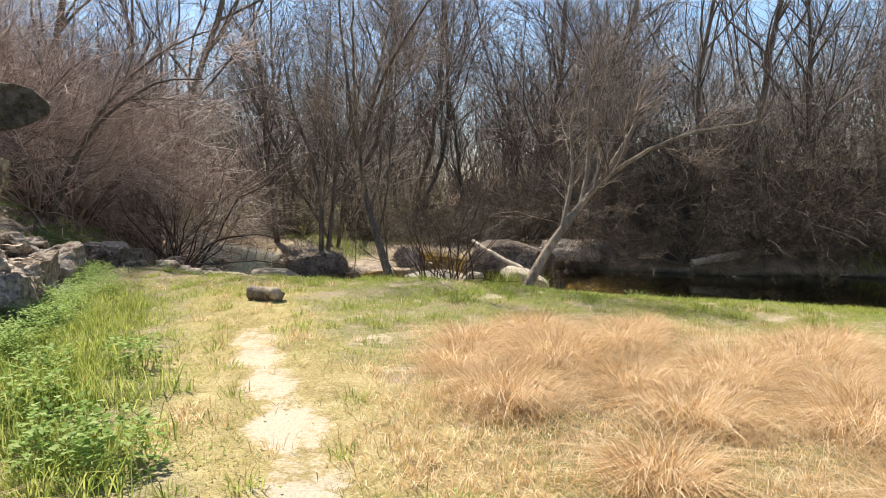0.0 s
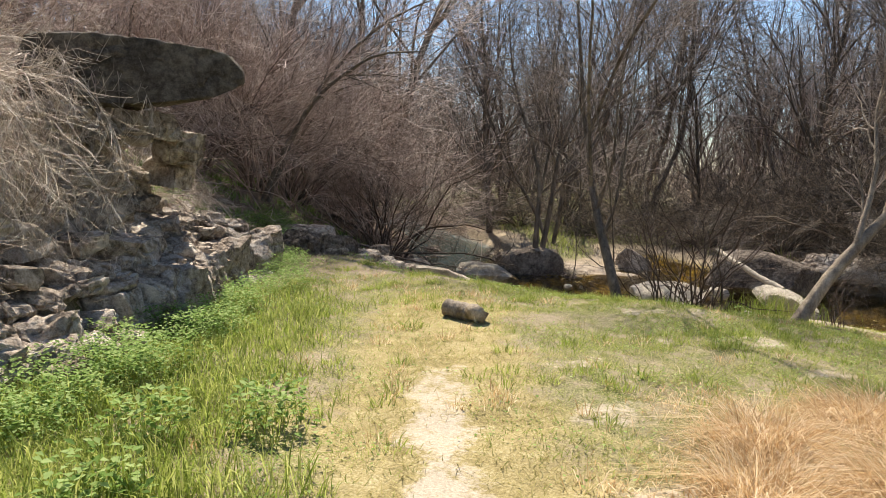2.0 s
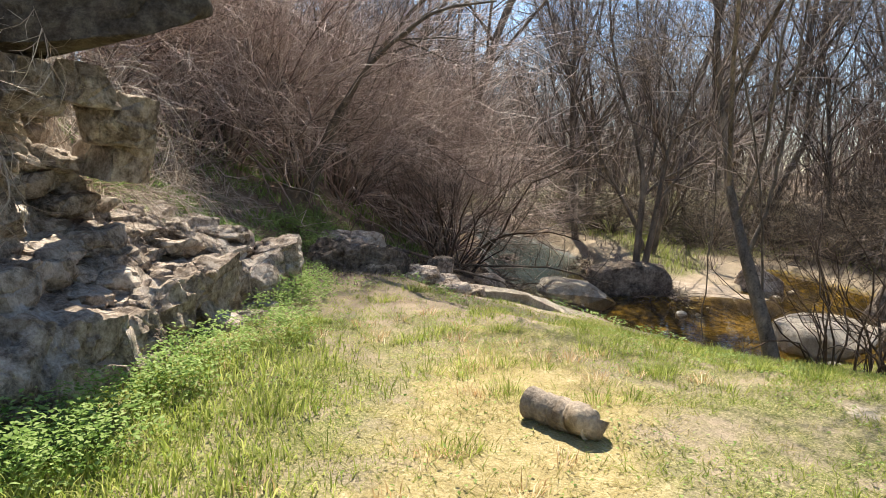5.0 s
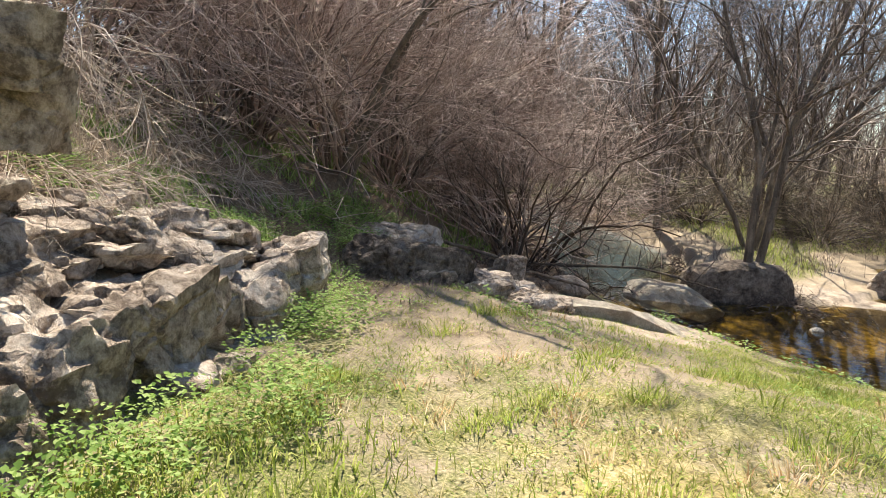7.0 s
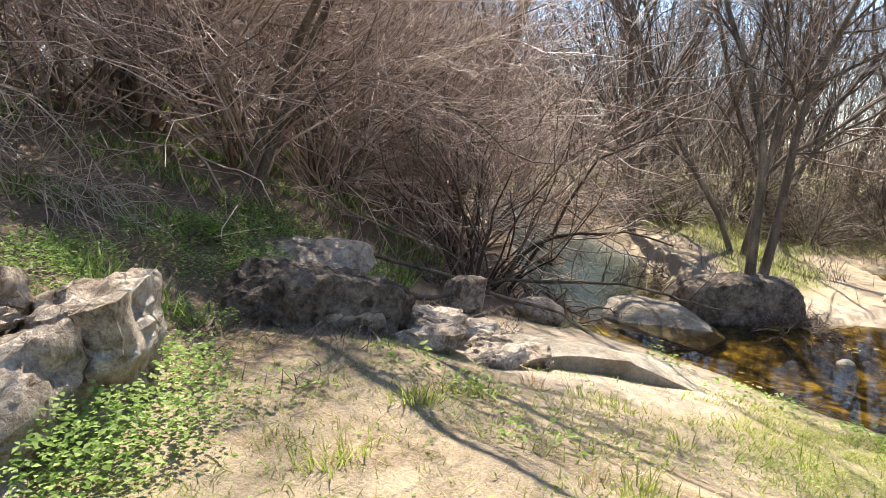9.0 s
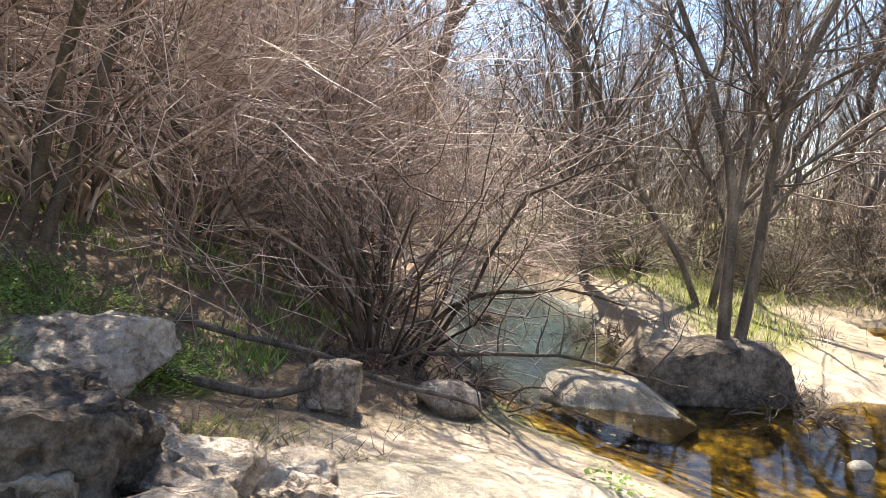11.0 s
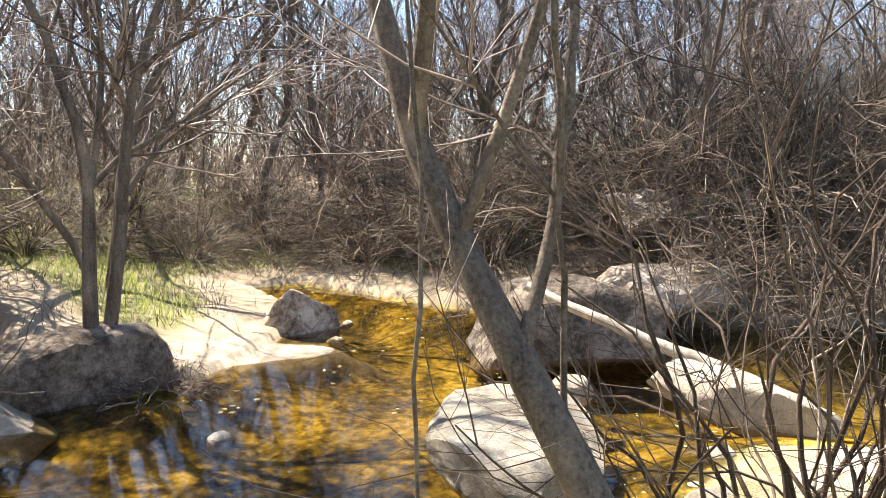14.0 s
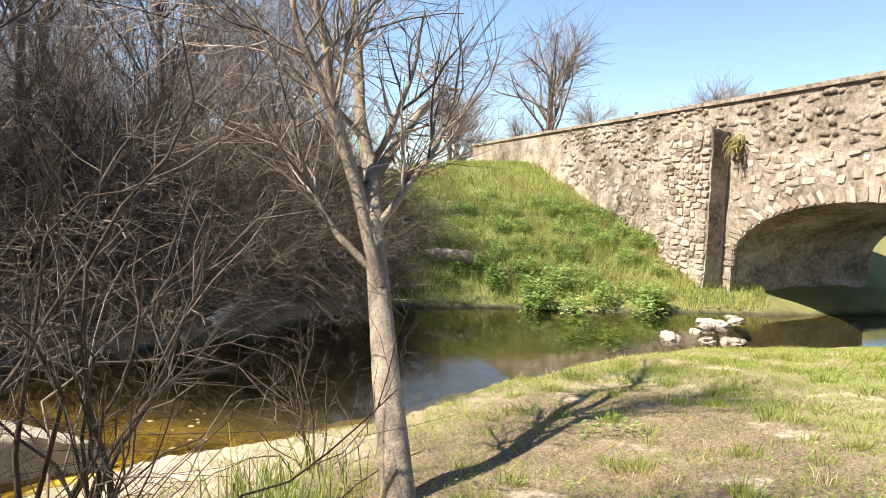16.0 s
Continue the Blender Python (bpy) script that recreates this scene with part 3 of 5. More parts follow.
# the overhanging slab and the two stones that prop it
me = rock_mesh("overhanging_slab", (1.3, 0.66, 0.46), 77, sub=5, cuts=3, rough=0.035, square=0.5)
for v in me.vertices:
    k = (v.co.x + 1.3) / 2.6
    v.co.z = v.co.z * (1.05 - 0.42 * k * k) + 0.12 * k * k
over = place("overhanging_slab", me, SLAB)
over.matrix_world = pose(-6.2, 8.62, 2.5, 0, 3, 20)
tagged(over, "smooth dark limestone slab jutting out over the ledge", "boulder")
for x, y, z, g in ((-5.95, 8.75, 1.98, 0.2), (-6.2, 8.45, 1.95, 0.24), (-6.0, 9.05, 1.75, 0.26), (-6.25, 9.3, 1.5, 0.3)):
    ob = place("prop_stone", block_mesh("prop_stone", (g, g * 0.8, g * 0.8), int(z * 1000), rough=0.04), LIME)
    ob.matrix_world = pose(x, y, z, 4, -5, 30 * x)
    tagged(ob, "pale limestone block wedged under the overhanging slab", "rock", "stones under the slab")


# ---- trees and brush ----
def bent(points, n, r):
    """n places along a line bent softly through a few points."""
    p = np.array(points, float)
    at = np.linspace(0, 1, len(p))
    f = np.linspace(0, 1, n)
    out = np.stack([np.interp(f, at, p[:, i]) for i in range(3)], -1)
    for _ in range(3):
        out[1:-1] = (out[:-2] + 2 * out[1:-1] + out[2:]) / 4
    return out + r.standard_normal(out.shape) * 0.018 * np.linspace(0, 1, n)[:, None]


def tree_sets(r, trunk_len, r0, lean, limbs, branches, twigs, wander=0.06, limb_up=0.5, k=10, fork=0.35, twig_len=0.7, stems=1, limb_len=0.45, fine=0.0035, lines=None, thick=0.55):
    """Trunk lines and crown lines of one bare tree standing at the origin."""
    st = np.zeros((stems, 3)) + (r.standard_normal((stems, 3)) * [0.12, 0.12, 0] if stems > 1 else 0)
    way = np.tile(np.array([lean[0], lean[1], 1.0]), (stems, 1)) + r.standard_normal((stems, 3)) * (0.22 if stems > 1 else 0.02)
    st[:, 2] = -0.15
    P0, R0 = grow(st, way, trunk_len * r.uniform(0.85, 1.1, stems), np.full(stems, r0) * r.uniform(0.8, 1, stems), k, wander, 0.25, r, 0.2)
    if lines is not None:
        P0 = np.stack([bent(q, k + 1, r) for q, _, _ in lines])
        R0 = np.stack([np.linspace(a, b, k + 1) for _, a, b in lines])
    p, d, rad, f = shoots(P0, R0, limbs, r, fork, 0.98, 42)
    P1, R1 = grow(p, d, trunk_len * limb_len * (1.15 - f) * r.uniform(0.7, 1.3, limbs) + 0.3, np.minimum(rad * thick, 0.16 * r0 + 0.02), 7, 0.13, limb_up, r, 0.25)
    p, d, rad, f = shoots(P1, R1, branches, r, 0.15, 1.0, 40)
    P2, R2 = grow(p, d, trunk_len * 0.17 * r.uniform(0.6, 1.4, branches), np.maximum(rad * 0.55, 0.006), 5, 0.16, 0.3, r, 0.35)
    p, d, rad, f = shoots(P2, R2, twigs, r, 0.1, 1.0, 42)
    P3, R3 = grow(p, d, twig_len * r.uniform(0.5, 1.4, twigs), np.maximum(rad * 0.5, fine), 2, 0.2, 0.1, r, 0.5)
    return (P0, R0), (P1, R1), (P2, R2), (P3, R3)


def tree(name, seed, bark, twig, label, **k):
    """A bare tree of a trunk with its limbs, and a crown of branches and twigs."""
    r = np.random.default_rng(seed)
    L0, L1, L2, L3 = tree_sets(r, **k)
    top = new(name)
    V, F = merge([tubes(*L0, 9), tubes(*L1, 6)])
    place("trunk", mesh_from("trunk", V, F), bark, top)
    V, F = merge([tubes(*L2, 4), tubes(*L3, 3)])
    place("crown", mesh_from("crown", V, F), twig, top)
    tagged(top, label, "tree")
    return top


def bush(name, seed, twig, label, stems, length, spread, side, finer, r0=0.022, up=-0.5, bias=(0, 0), main=9, low=0.2, bark=None, base=0.25, fine=0.0055, wander=0.11):
    """A shrub: some main stems as parts, and the rest of its growth joined."""
    r = np.random.default_rng(seed)
    a = r.uniform(0, 2 * np.pi, stems)
    st = np.stack([np.cos(a) * base, np.sin(a) * base, np.full(stems, -0.1)], -1) * r.uniform(0.2, 1.3, (stems, 1))
    s = r.uniform(0.1, spread, stems)
    way = np.stack([np.cos(a) * s + bias[0], np.sin(a) * s + bias[1], np.ones(stems)], -1)
    P0, R0 = grow(st, way, length * r.uniform(0.6, 1.15, stems), r0 * r.uniform(0.6, 1.5, stems), 9, wander, up, r, 0.25)
    p, d, rad, f = shoots(P0, R0, side, r, low, 1.0, 34)
    P1, R1 = grow(p, d, length * 0.42 * r.uniform(0.5, 1.3, side), np.maximum(rad * 0.6, 0.005), 4, 0.26, 0.1, r, 0.4)
    p, d, rad, f = shoots(P1, R1, finer, r, 0.1, 1.0, 46)
    P2, R2 = grow(p, d, length * 0.17 * r.uniform(0.5, 1.5, finer), np.full(finer, fine), 2, 0.3, 0.05, r, 0.6)
    top = new(name)
    for i in range(main):
        place("stem", mesh_from("stem", *tubes(P0[i:i + 1], R0[i:i + 1] * 1.3, 6)), bark or BARK, top)
    V, F = merge([tubes(P0[main:], R0[main:], 4), tubes(P1, R1, 3), tubes(P2, R2, 3)])
    tagged(place("brushwood", mesh_from("brushwood", V, F), twig, top), kind="stuff")
    tagged(top, label, "bush")
    return top


def put(ob, x, y, turn=0.0, size=1.0, z=None, sink=0.0):
    ob.scale = (size, size, size)
    ob.location = (x, y, (ground_z(x, y) if z is None else z) - sink)
    ob.rotation_euler = (0, 0, radians(turn))
    return ob


def again(ob, x, y, turn=0.0, size=1.0, z=None, tip=(0, 0)):
    keep = ob.scale.copy()
    ob.scale = (size, size, size)
    c = copy_thing(ob, pose(x, y, ground_z(x, y) if z is None else z, tip[0], tip[1], turn))
    ob.scale = keep
    return c


# trees near the walk
lean_tree = tree("leaning_tree", 101, BARK_PALE, TWIG, "pale-barked bare tree leaning far over the pool's edge", trunk_len=4.6, r0=0.1, lean=(0.8, 0.4), limbs=22, branches=190, twigs=1300, limb_up=0.8, fork=0.35, k=14,
                 limb_len=0.4, lines=[([(0, 0, -0.2), (0.45, 0.3, 0.55), (1.05, 0.65, 1.3), (1.75, 1.0, 2.0), (2.5, 1.5, 2.9), (2.9, 1.7, 4.2)], 0.112, 0.03),
                                      ([(1.3, 0.8, 1.5), (1.55, 1.2, 2.3), (1.6, 1.5, 3.4), (1.75, 1.6, 5.0)], 0.06, 0.015),
                                      ([(1.6, 0.95, 1.9), (2.4, 0.9, 2.5), (3.5, 0.9, 3.0), (5.0, 1.2, 3.2)], 0.055, 0.012),
                                      ([(0.9, 0.55, 1.15), (1.2, 1.0, 2.2), (1.2, 1.5, 3.2), (1.5, 1.7, 4.4)], 0.05, 0.012)])
put(lean_tree, 1.45, 13.35)
near_tree = tree("streamside_tree", 102, BARK, TWIG, "rough-barked bare tree leaning over the pool", trunk_len=6.5, r0=0.05, lean=(-0.3, 0.1), limbs=34, branches=330, twigs=2800, limb_up=0.25, fork=0.3, k=18, limb_len=0.36, thick=0.35,
                 lines=[([(0, 0, -0.25), (-0.25, 0.3, 0.6), (-0.52, 0.7, 1.3), (-0.74, 1.1, 2.0), (-0.9, 1.4, 3.0), (-1.1, 1.6, 4.2), (-1.3, 1.7, 6.5)], 0.102, 0.02),
                        ([(-0.46, 0.62, 1.2), (-0.25, 0.7, 1.8), (-0.15, 0.8, 2.9), (0.05, 0.9, 5.0)], 0.035, 0.01),
                        ([(-0.74, 1.1, 2.0), (-0.8, 0.4, 3.6), (-0.7, -0.6, 5.2), (-0.4, -1.8, 6.4)], 0.04, 0.01),
                        ([(-0.9, 1.4, 3.0), (-0.2, 0.6, 4.6), (0.9, -0.3, 6.0), (1.9, -1.2, 7.0)], 0.04, 0.01),
                        ([(-0.62, 0.88, 1.65), (-0.35, 0.7, 2.5), (-0.3, 0.5, 3.6), (0.0, 0.4, 5.2)], 0.032, 0.01)])
put(near_tree, -1.0, 14.1)
rock_tree = tree("twin_stemmed_tree", 103, BARK, TWIG, "twin-stemmed bare tree rooted on a creek boulder", trunk_len=6.0, r0=0.085, lean=(0.05, 0.0), limbs=26, branches=240, twigs=2000, fork=0.22, limb_up=0.3, k=14,
                 lines=[([(-0.05, 0, -0.2), (-0.02, 0, 0.8), (0.05, 0.05, 1.9), (-0.35, 0.1, 3.0), (-0.9, 0.2, 4.4), (-1.0, 0.3, 6.0)], 0.08, 0.015),
                        ([(0.1, 0.05, -0.2), (0.3, 0.1, 1.0), (0.35, 0.1, 2.1), (0.75, 0.1, 3.3), (1.2, 0.1, 4.2), (1.3, 0.3, 6.0)], 0.075, 0.015),
                        ([(0.03, 0.02, 1.4), (0.2, 0.3, 2.6), (0.1, 0.5, 4.2), (0.3, 0.6, 6.2)], 0.04, 0.01)])
put(rock_tree, -3.55, 20.05, z=-0.45)

# shrubs on the near shore
SHR = "thin brown many-stemmed bare shrub on the shore"
shrub = put(bush("shore_shrub", 221, TWIG_DARK, SHR, 15, 3.3, 0.5, 36, 190, r0=0.012, up=0.1, main=9, base=0.22, fine=0.0025, bark=BARK_DARK, wander=0.25), 0.35, 14.75)
again(shrub, -0.45, 14.85, 120, 0.8)
again(shrub, 0.0, 14.45, 215, 0.75)
again(shrub, 2.3, 14.4, 40, 0.4)

# brush on the left bank
BRUSH = "dense bare reddish-brown willow brush on the bank"
brush_a = put(bush("willow_brush", 201, TWIG_RED, BRUSH, 46, 4.4, 1.0, 420, 2000, bias=(0.3, -0.15), low=0.34, up=-0.25, wander=0.2, fine=0.0042), -8.5, 20.8)
brush_b = put(bush("willow_brush", 202, TWIG_RED, BRUSH, 42, 4.4, 1.1, 420, 2000, bias=(0.3, -0.3), low=0.34, up=-0.2, wander=0.22, fine=0.0042), -9.7, 16.6)
brush_c = put(bush("willow_brush", 203, TWIG_RED, BRUSH, 40, 3.8, 1.1, 400, 1900, low=0.3, wander=0.2, fine=0.0042), -10.9, 14.9)
rr = random.Random(3)
for x, y, s in ((-9.8, 18.5, 1.1), (-10.8, 15.8, 1.1), (-10.2, 21.8, 1.1), (-11.2, 20.5, 1.2), (-18.0, 17.5, 1.2), (-11.5, 13.4, 1.1), (-12.6, 11.5, 1.0),
                (-10.6, 23.5, 1.1), (-12.8, 24, 1.2), (-11.5, 8.6, 0.9), (-13.8, 14.2, 1.3), (-14, 20.5, 1.3), (-12.0, 27, 1.2), (-15, 24, 1.4), (-16, 29, 1.4)):
    again(rr.choice((brush_a, brush_b, brush_c)), x, y, rr.uniform(-60, 60), s)
# the dark clump at the creek's bend, and the flood wrack caught in it
clump = put(bush("willow_clump", 241, TWIG_DARK, "clump of dark willow stems fanning out over the creek's edge", 22, 3.9, 0.95, 90, 520, r0=0.026, bias=(0.28, -0.1), up=-0.15, main=14, low=0.3, bark=BARK_DARK, base=0.4, fine=0.004, wander=0.2), -7.2, 18.7, size=0.85)
wrack = put(bush("flood_wrack", 242, TWIG_DARK, "heap of dark flood-washed roots and sticks at the water's edge", 70, 0.75, 3.0, 160, 900, r0=0.014, up=-1.5, main=10, low=0.1, bark=BARK_DARK, base=0.7, fine=0.005, wander=0.3), -6.35, 18.35)
again(wrack, -7.5, 17.6, 80, 0.7)
again(wrack, -3.0, 19.6, 100, 0.55, z=-1.0)
again(wrack, -5.0, 22.6, 30, 0.7)
# dry vines hanging over the cliff
HANG = "pale dry vines and grass hanging over the cliff"
hang = put(bush("hanging_vine", 231, VINE_DRY, HANG, 44, 1.9, 1.6, 180, 520, r0=0.006, up=-3.2, main=6, bark=TWIG_RED, base=0.6, bias=(0.9, -0.3), fine=0.003), -7.5, 7.3)
for x, y, s in ((-7.0, 6.0, 1.0), (-7.9, 8.4, 0.9), (-6.6, 4.6, 0.9), (-6.0, 3.2, 0.8), (-6.6, 6.9, 0.7), (-5.9, 5.2, 0.6), (-7.3, 9.9, 0.6), (-7.6, 10.6, 0.7), (-6.7, 5.4, 0.8), (-7.4, 5.2, 1.0), (-6.2, 4.2, 0.7), (-7.2, 6.6, 1.0), (-6.9, 7.7, 0.7), (-5.5, 4.2, 0.5), (-6.0, 6.3, 0.55), (-9.0, 10.6, 1.1), (-9.6, 9.2, 1.2), (-9.8, 12.0, 1.1), (-8.6, 9.4, 0.9), (-10.8, 10.2, 1.3), (-9.2, 13.2, 0.8)):
    again(hang, x, y, rr.uniform(-40, 40), s)

for x, y, z, s in ((-6.1, 6.4, 1.7, 0.7), (-5.5, 4.9, 1.4, 0.6), (-6.2, 5.8, 2.1, 0.8), (-6.9, 8.2, 2.7, 0.7), (-6.6, 7.0, 2.4, 0.8)):
    again(hang, x, y, rr.uniform(-40, 40), s, z=z)
over_tree = tree("overhanging_tree", 105, BARK, TWIG_RED, "bare tree arching out from the brushy bank over the path", trunk_len=5.0, r0=0.06, lean=(0.5, 0), limbs=16, branches=110, twigs=600, fork=0.35, limb_up=0.1, k=12, thick=0.5, fine=0.004,
                 lines=[([(0, 0, -0.2), (0.8, -0.2, 1.3), (1.8, -0.6, 2.3), (3.2, -1.2, 2.9), (4.3, -1.7, 2.8)], 0.06, 0.012),
                        ([(0.1, 0.1, -0.2), (0.6, 0.4, 1.5), (1.5, 0.5, 2.9), (2.9, 0.4, 3.9), (4.0, 0.3, 4.2)], 0.06, 0.012)])
put(over_tree, -9.0, 15.6)

# vine-hung thickets on the far bank
TH = "dark tangled thicket of vines and bare brush on the far bank"
th_a = put(bush("thicket", 211, VINE, TH, 60, 3.4, 1.5, 480, 1800, up=-1.4, fine=0.0055), 6.6, 21.4)
th_b = put(bush("thicket", 212, VINE, TH, 60, 3.0, 1.6, 480, 1800, up=-1.7, fine=0.0055), 9.3, 20.3)
for x, y, s in ((4.6, 22.6, 1.0), (8.2, 22.6, 1.2), (11.2, 20.4, 1.05), (12.6, 19.2, 0.8), (10.4, 22.8, 1.2), (13.2, 21.4, 1.1), (2.9, 24.4, 0.9), (6.2, 24.6, 1.2), (15.2, 21.4, 1.0), (0.9, 26.2, 0.7),
                (-2.5, 27.5, 0.6), (-5.6, 28.0, 0.6), (-0.8, 28.4, 0.8), (5.3, 20.6, 0.7), (7.6, 19.9, 0.7), (10.5, 19.2, 0.7), (17.5, 22.5, 1.0), (3.4, 27, 1.0), (8.5, 26, 1.2), (12, 25, 1.3),
                (6.6, 19.2, 0.6), (8.6, 19.0, 0.6), (9.6, 18.8, 0.5), (11.6, 18.4, 0.55), (4.2, 21.2, 0.6), (13.9, 18.4, 0.55), (14.6, 19.6, 0.8), (-4.2, 29.5, 0.9), (-7.5, 31, 0.9), (-1.9, 31, 1.0), (1.6, 29.5, 1.0)):
    again(rr.choice((th_a, th_b)), x, y, rr.uniform(0, 360), s)

# the wood behind
WOOD = "tall slender bare tree of the creekside wood"
wood = [tree("woodland_tree", 300 + i, BARK, TWIG_FAR, WOOD, trunk_len=h, r0=q, lean=(dx, 0.0), limbs=26, branches=150, twigs=560, fork=0.18, limb_up=0.5, twig_len=1.1, limb_len=0.34, stems=st, fine=0.008, wander=0.11)
        for i, (h, q, dx, st) in enumerate(((11, 0.12, 0.05, 1), (9, 0.08, -0.1, 2), (18.0, 0.14, 0.0, 1), (8, 0.07, 0.12, 3)))]
spots = [(-6.4, 26.5), (-3.9, 24.9), (-1.0, 30.0), (5.4, 22.4)]
for ob, (x, y) in zip(wood, spots):
    put(ob, x, y)
made = list(spots)
tries = 0
while len(made) < 98 and tries < 5000:
    tries += 1
    a = radians(rr.uniform(-62, 58))
    dd = rr.uniform(13, 46)
    x, y = -2.5 + dd * -math.sin(a), 12.0 + dd * math.cos(a)
    if inside(np.array([x]), np.array([y]), RING)[0] or line_dist(np.array([x]), np.array([y]), RING, True)[0][0] < 0.9:
        continue
    if y < 21 and x > 12 or y < 17 or min(math.hypot(x - p, y - q) for p, q in made) < 1.7:
        continue
    if -9 < x < 0 and y < 25 or rr.random() > (1 if x < -3 else 0.4 if x < 3 else 1.0 if dd > 24 else 0.3):
        continue
    made.append((x, y))
    again(rr.choice(wood), x, y, rr.uniform(0, 360), rr.uniform(0.75, 1.25), tip=(rr.uniform(-9, 9), rr.uniform(-9, 9)))


for x, y, g in ((7.6, 21.6, 0.6), (5.2, 26.0, 0.9), (6.2, 23.4, 0.65), (9.2, 24.8, 0.9), (11.2, 27.5, 1.0), (10.0, 23.6, 0.5), (12.6, 29.5, 1.2)):
    again(rr.choice(wood), x, y, rr.uniform(0, 360), g, tip=(rr.uniform(-9, 9), rr.uniform(-9, 9)))


def far_wood():
    """The wood's far depth and undergrowth, too many stems to count."""
    r = np.random.default_rng(55)
    sets = []
    for n, lo, hi, length, rad, up, k in ((1700, 32, 85, 10.0, 0.07, 0.4, 4), (7000, 24, 70, 4.0, 0.022, 0.3, 3), (15000, 17, 60, 1.7, 0.011, 0.2, 2), (16000, 36, 80, 2.8, 0.028, 0.3, 2)):
        a = np.radians(r.uniform(-66, 62, n))
        d = lo + (hi - lo) * r.random(n) ** 0.8
        x, y = -2.5 - d * np.sin(a), 12 + d * np.cos(a)
        ok = ((y > 27) & (r.random(n) < np.where(x < -3, 1, np.where(x < 3, 0.5, 0.45)))) | ((x < -9.5) & (y > 15)) | ((x > 3.5) & (y > 22.5) & (x < 13))
        x, y = x[ok], y[ok]
        z = height(x, y) + (r.random(len(x)) ** 1.5 * ((9.0 if lo > 30 else 6.0) if length < 3 else 3.5 if length < 5 else 0.0))
        st = np.stack([x, y, z], -1)
        way = r.standard_normal((len(x), 3)) * (0.12 if length > 5 else 0.6) + [0, 0, 1]
        P, R = grow(st, way, length * r.uniform(0.5, 1.3, len(x)), rad * r.uniform(0.5, 1.5, len(x)), k, 0.15, up, r, 0.3)
        sets.append(tubes(P, R, 3))
    ob = place("far_wood", mesh_from("far_wood", *merge(sets)), TWIG_FAR)
    tagged(ob, "deep grey-brown winter wood with bare undergrowth", "woodland", kind="stuff")


far_wood()

# bare trees beyond the bridge
oak = tree("spreading_tree", 340, BARK, TWIG_FAR, "broad bare tree standing beyond the bridge", trunk_len=6.0, r0=0.3, lean=(0.05, 0.0), limbs=16, branches=130, twigs=700, fork=0.35, limb_up=0.35, limb_len=1.0, twig_len=1.3, fine=0.009, thick=0.6)
put(oak, 31.0, 17.2, z=1.8)
for x, y, s in ((40, 24.5, 0.8), (37, 9.0, 0.75), (47, 26, 1.0), (44, 9, 0.9), (55, 17, 1.0), (60, 30, 1.2), (52, 22, 0.8)):
    again(oak, x, y, rr.uniform(0, 360), s, z=1.6)


# ---- the bridge ----
BD = Vector((0.821, 0.571, 0))          # along the wall, away from the walk
BN = Vector((-0.571, 0.821, 0))         # out of the wall's face
B0 = Vector((15.1, 10.15, 0))
TOP = 3.72


def wall_pt(t, n, z):
    p = B0 + BD * t + BN * n
    return (p.x, p.y, z)


ARCH_A, ARCH_B, SPRING = -6.9, 0.2, -0.15
bridge = new("stone_bridge")
tagged(bridge, "old rubble limestone arch bridge with a plain parapet", "bridge")
bm = bmesh.new()
outline = [(-9, -1.6), (ARCH_A, -1.6)]
mid, half = (ARCH_A + ARCH_B) / 2, (ARCH_B - ARCH_A) / 2
for i in range(0, 25):
    a = math.pi * (1 - i / 24)
    outline.append((mid + half * math.cos(a), SPRING + 1.6 * math.sin(a) ** 0.85))
outline += [(ARCH_B, -1.6), (18.0, -1.6), (18.0, TOP), (-9, TOP)]
front = [bm.verts.new(wall_pt(t, 0, z)) for t, z in outline]
back = [bm.verts.new(wall_pt(t, -4.2, z)) for t, z in outline]
bm.faces.new(front)
bm.faces.new(back[::-1])
for i in range(len(outline)):
    j = (i + 1) % len(outline)
    bm.faces.new((front[j], front[i], back[i], back[j]))
bmesh.ops.recalc_face_normals(bm, faces=bm.faces)
bmesh.ops.triangulate(bm, faces=[f for f in bm.faces if len(f.verts) > 4])
part("wall", bm, MASONRY, bridge)


def block(bm, t0, t1, n0, n1, z0, z1):
    vs = [bm.verts.new(wall_pt(t, n, z)) for z in (z0, z1) for t, n in ((t0, n0), (t1, n0), (t1, n1), (t0, n1))]
    for q in ((0, 1, 2, 3), (4, 5, 6, 7), (0, 1, 5, 4), (1, 2, 6, 5), (2, 3, 7, 6), (3, 0, 4, 7)):
        bm.faces.new([vs[i] for i in q])
    bmesh.ops.recalc_face_normals(bm, faces=bm.faces)


bm = bmesh.new()
block(bm, 0.5, 2.3, 0.003, 0.5, -1.6, 3.05)
bmesh.ops.subdivide_edges(bm, edges=bm.edges[:], cuts=9, use_grid_fill=True)
for v in bm.verts:
    v.co += Vector(noise.noise_vector(v.co * 2.3)) * 0.07
part("buttress", bm, MASONRY, bridge)
bm = bmesh.new()
block(bm, -9, 18.0, -0.35, 0.06, TOP + 0.003, TOP + 0.1)
part("coping", bm, MASONRY, bridge, "pale worn capping of the parapet")


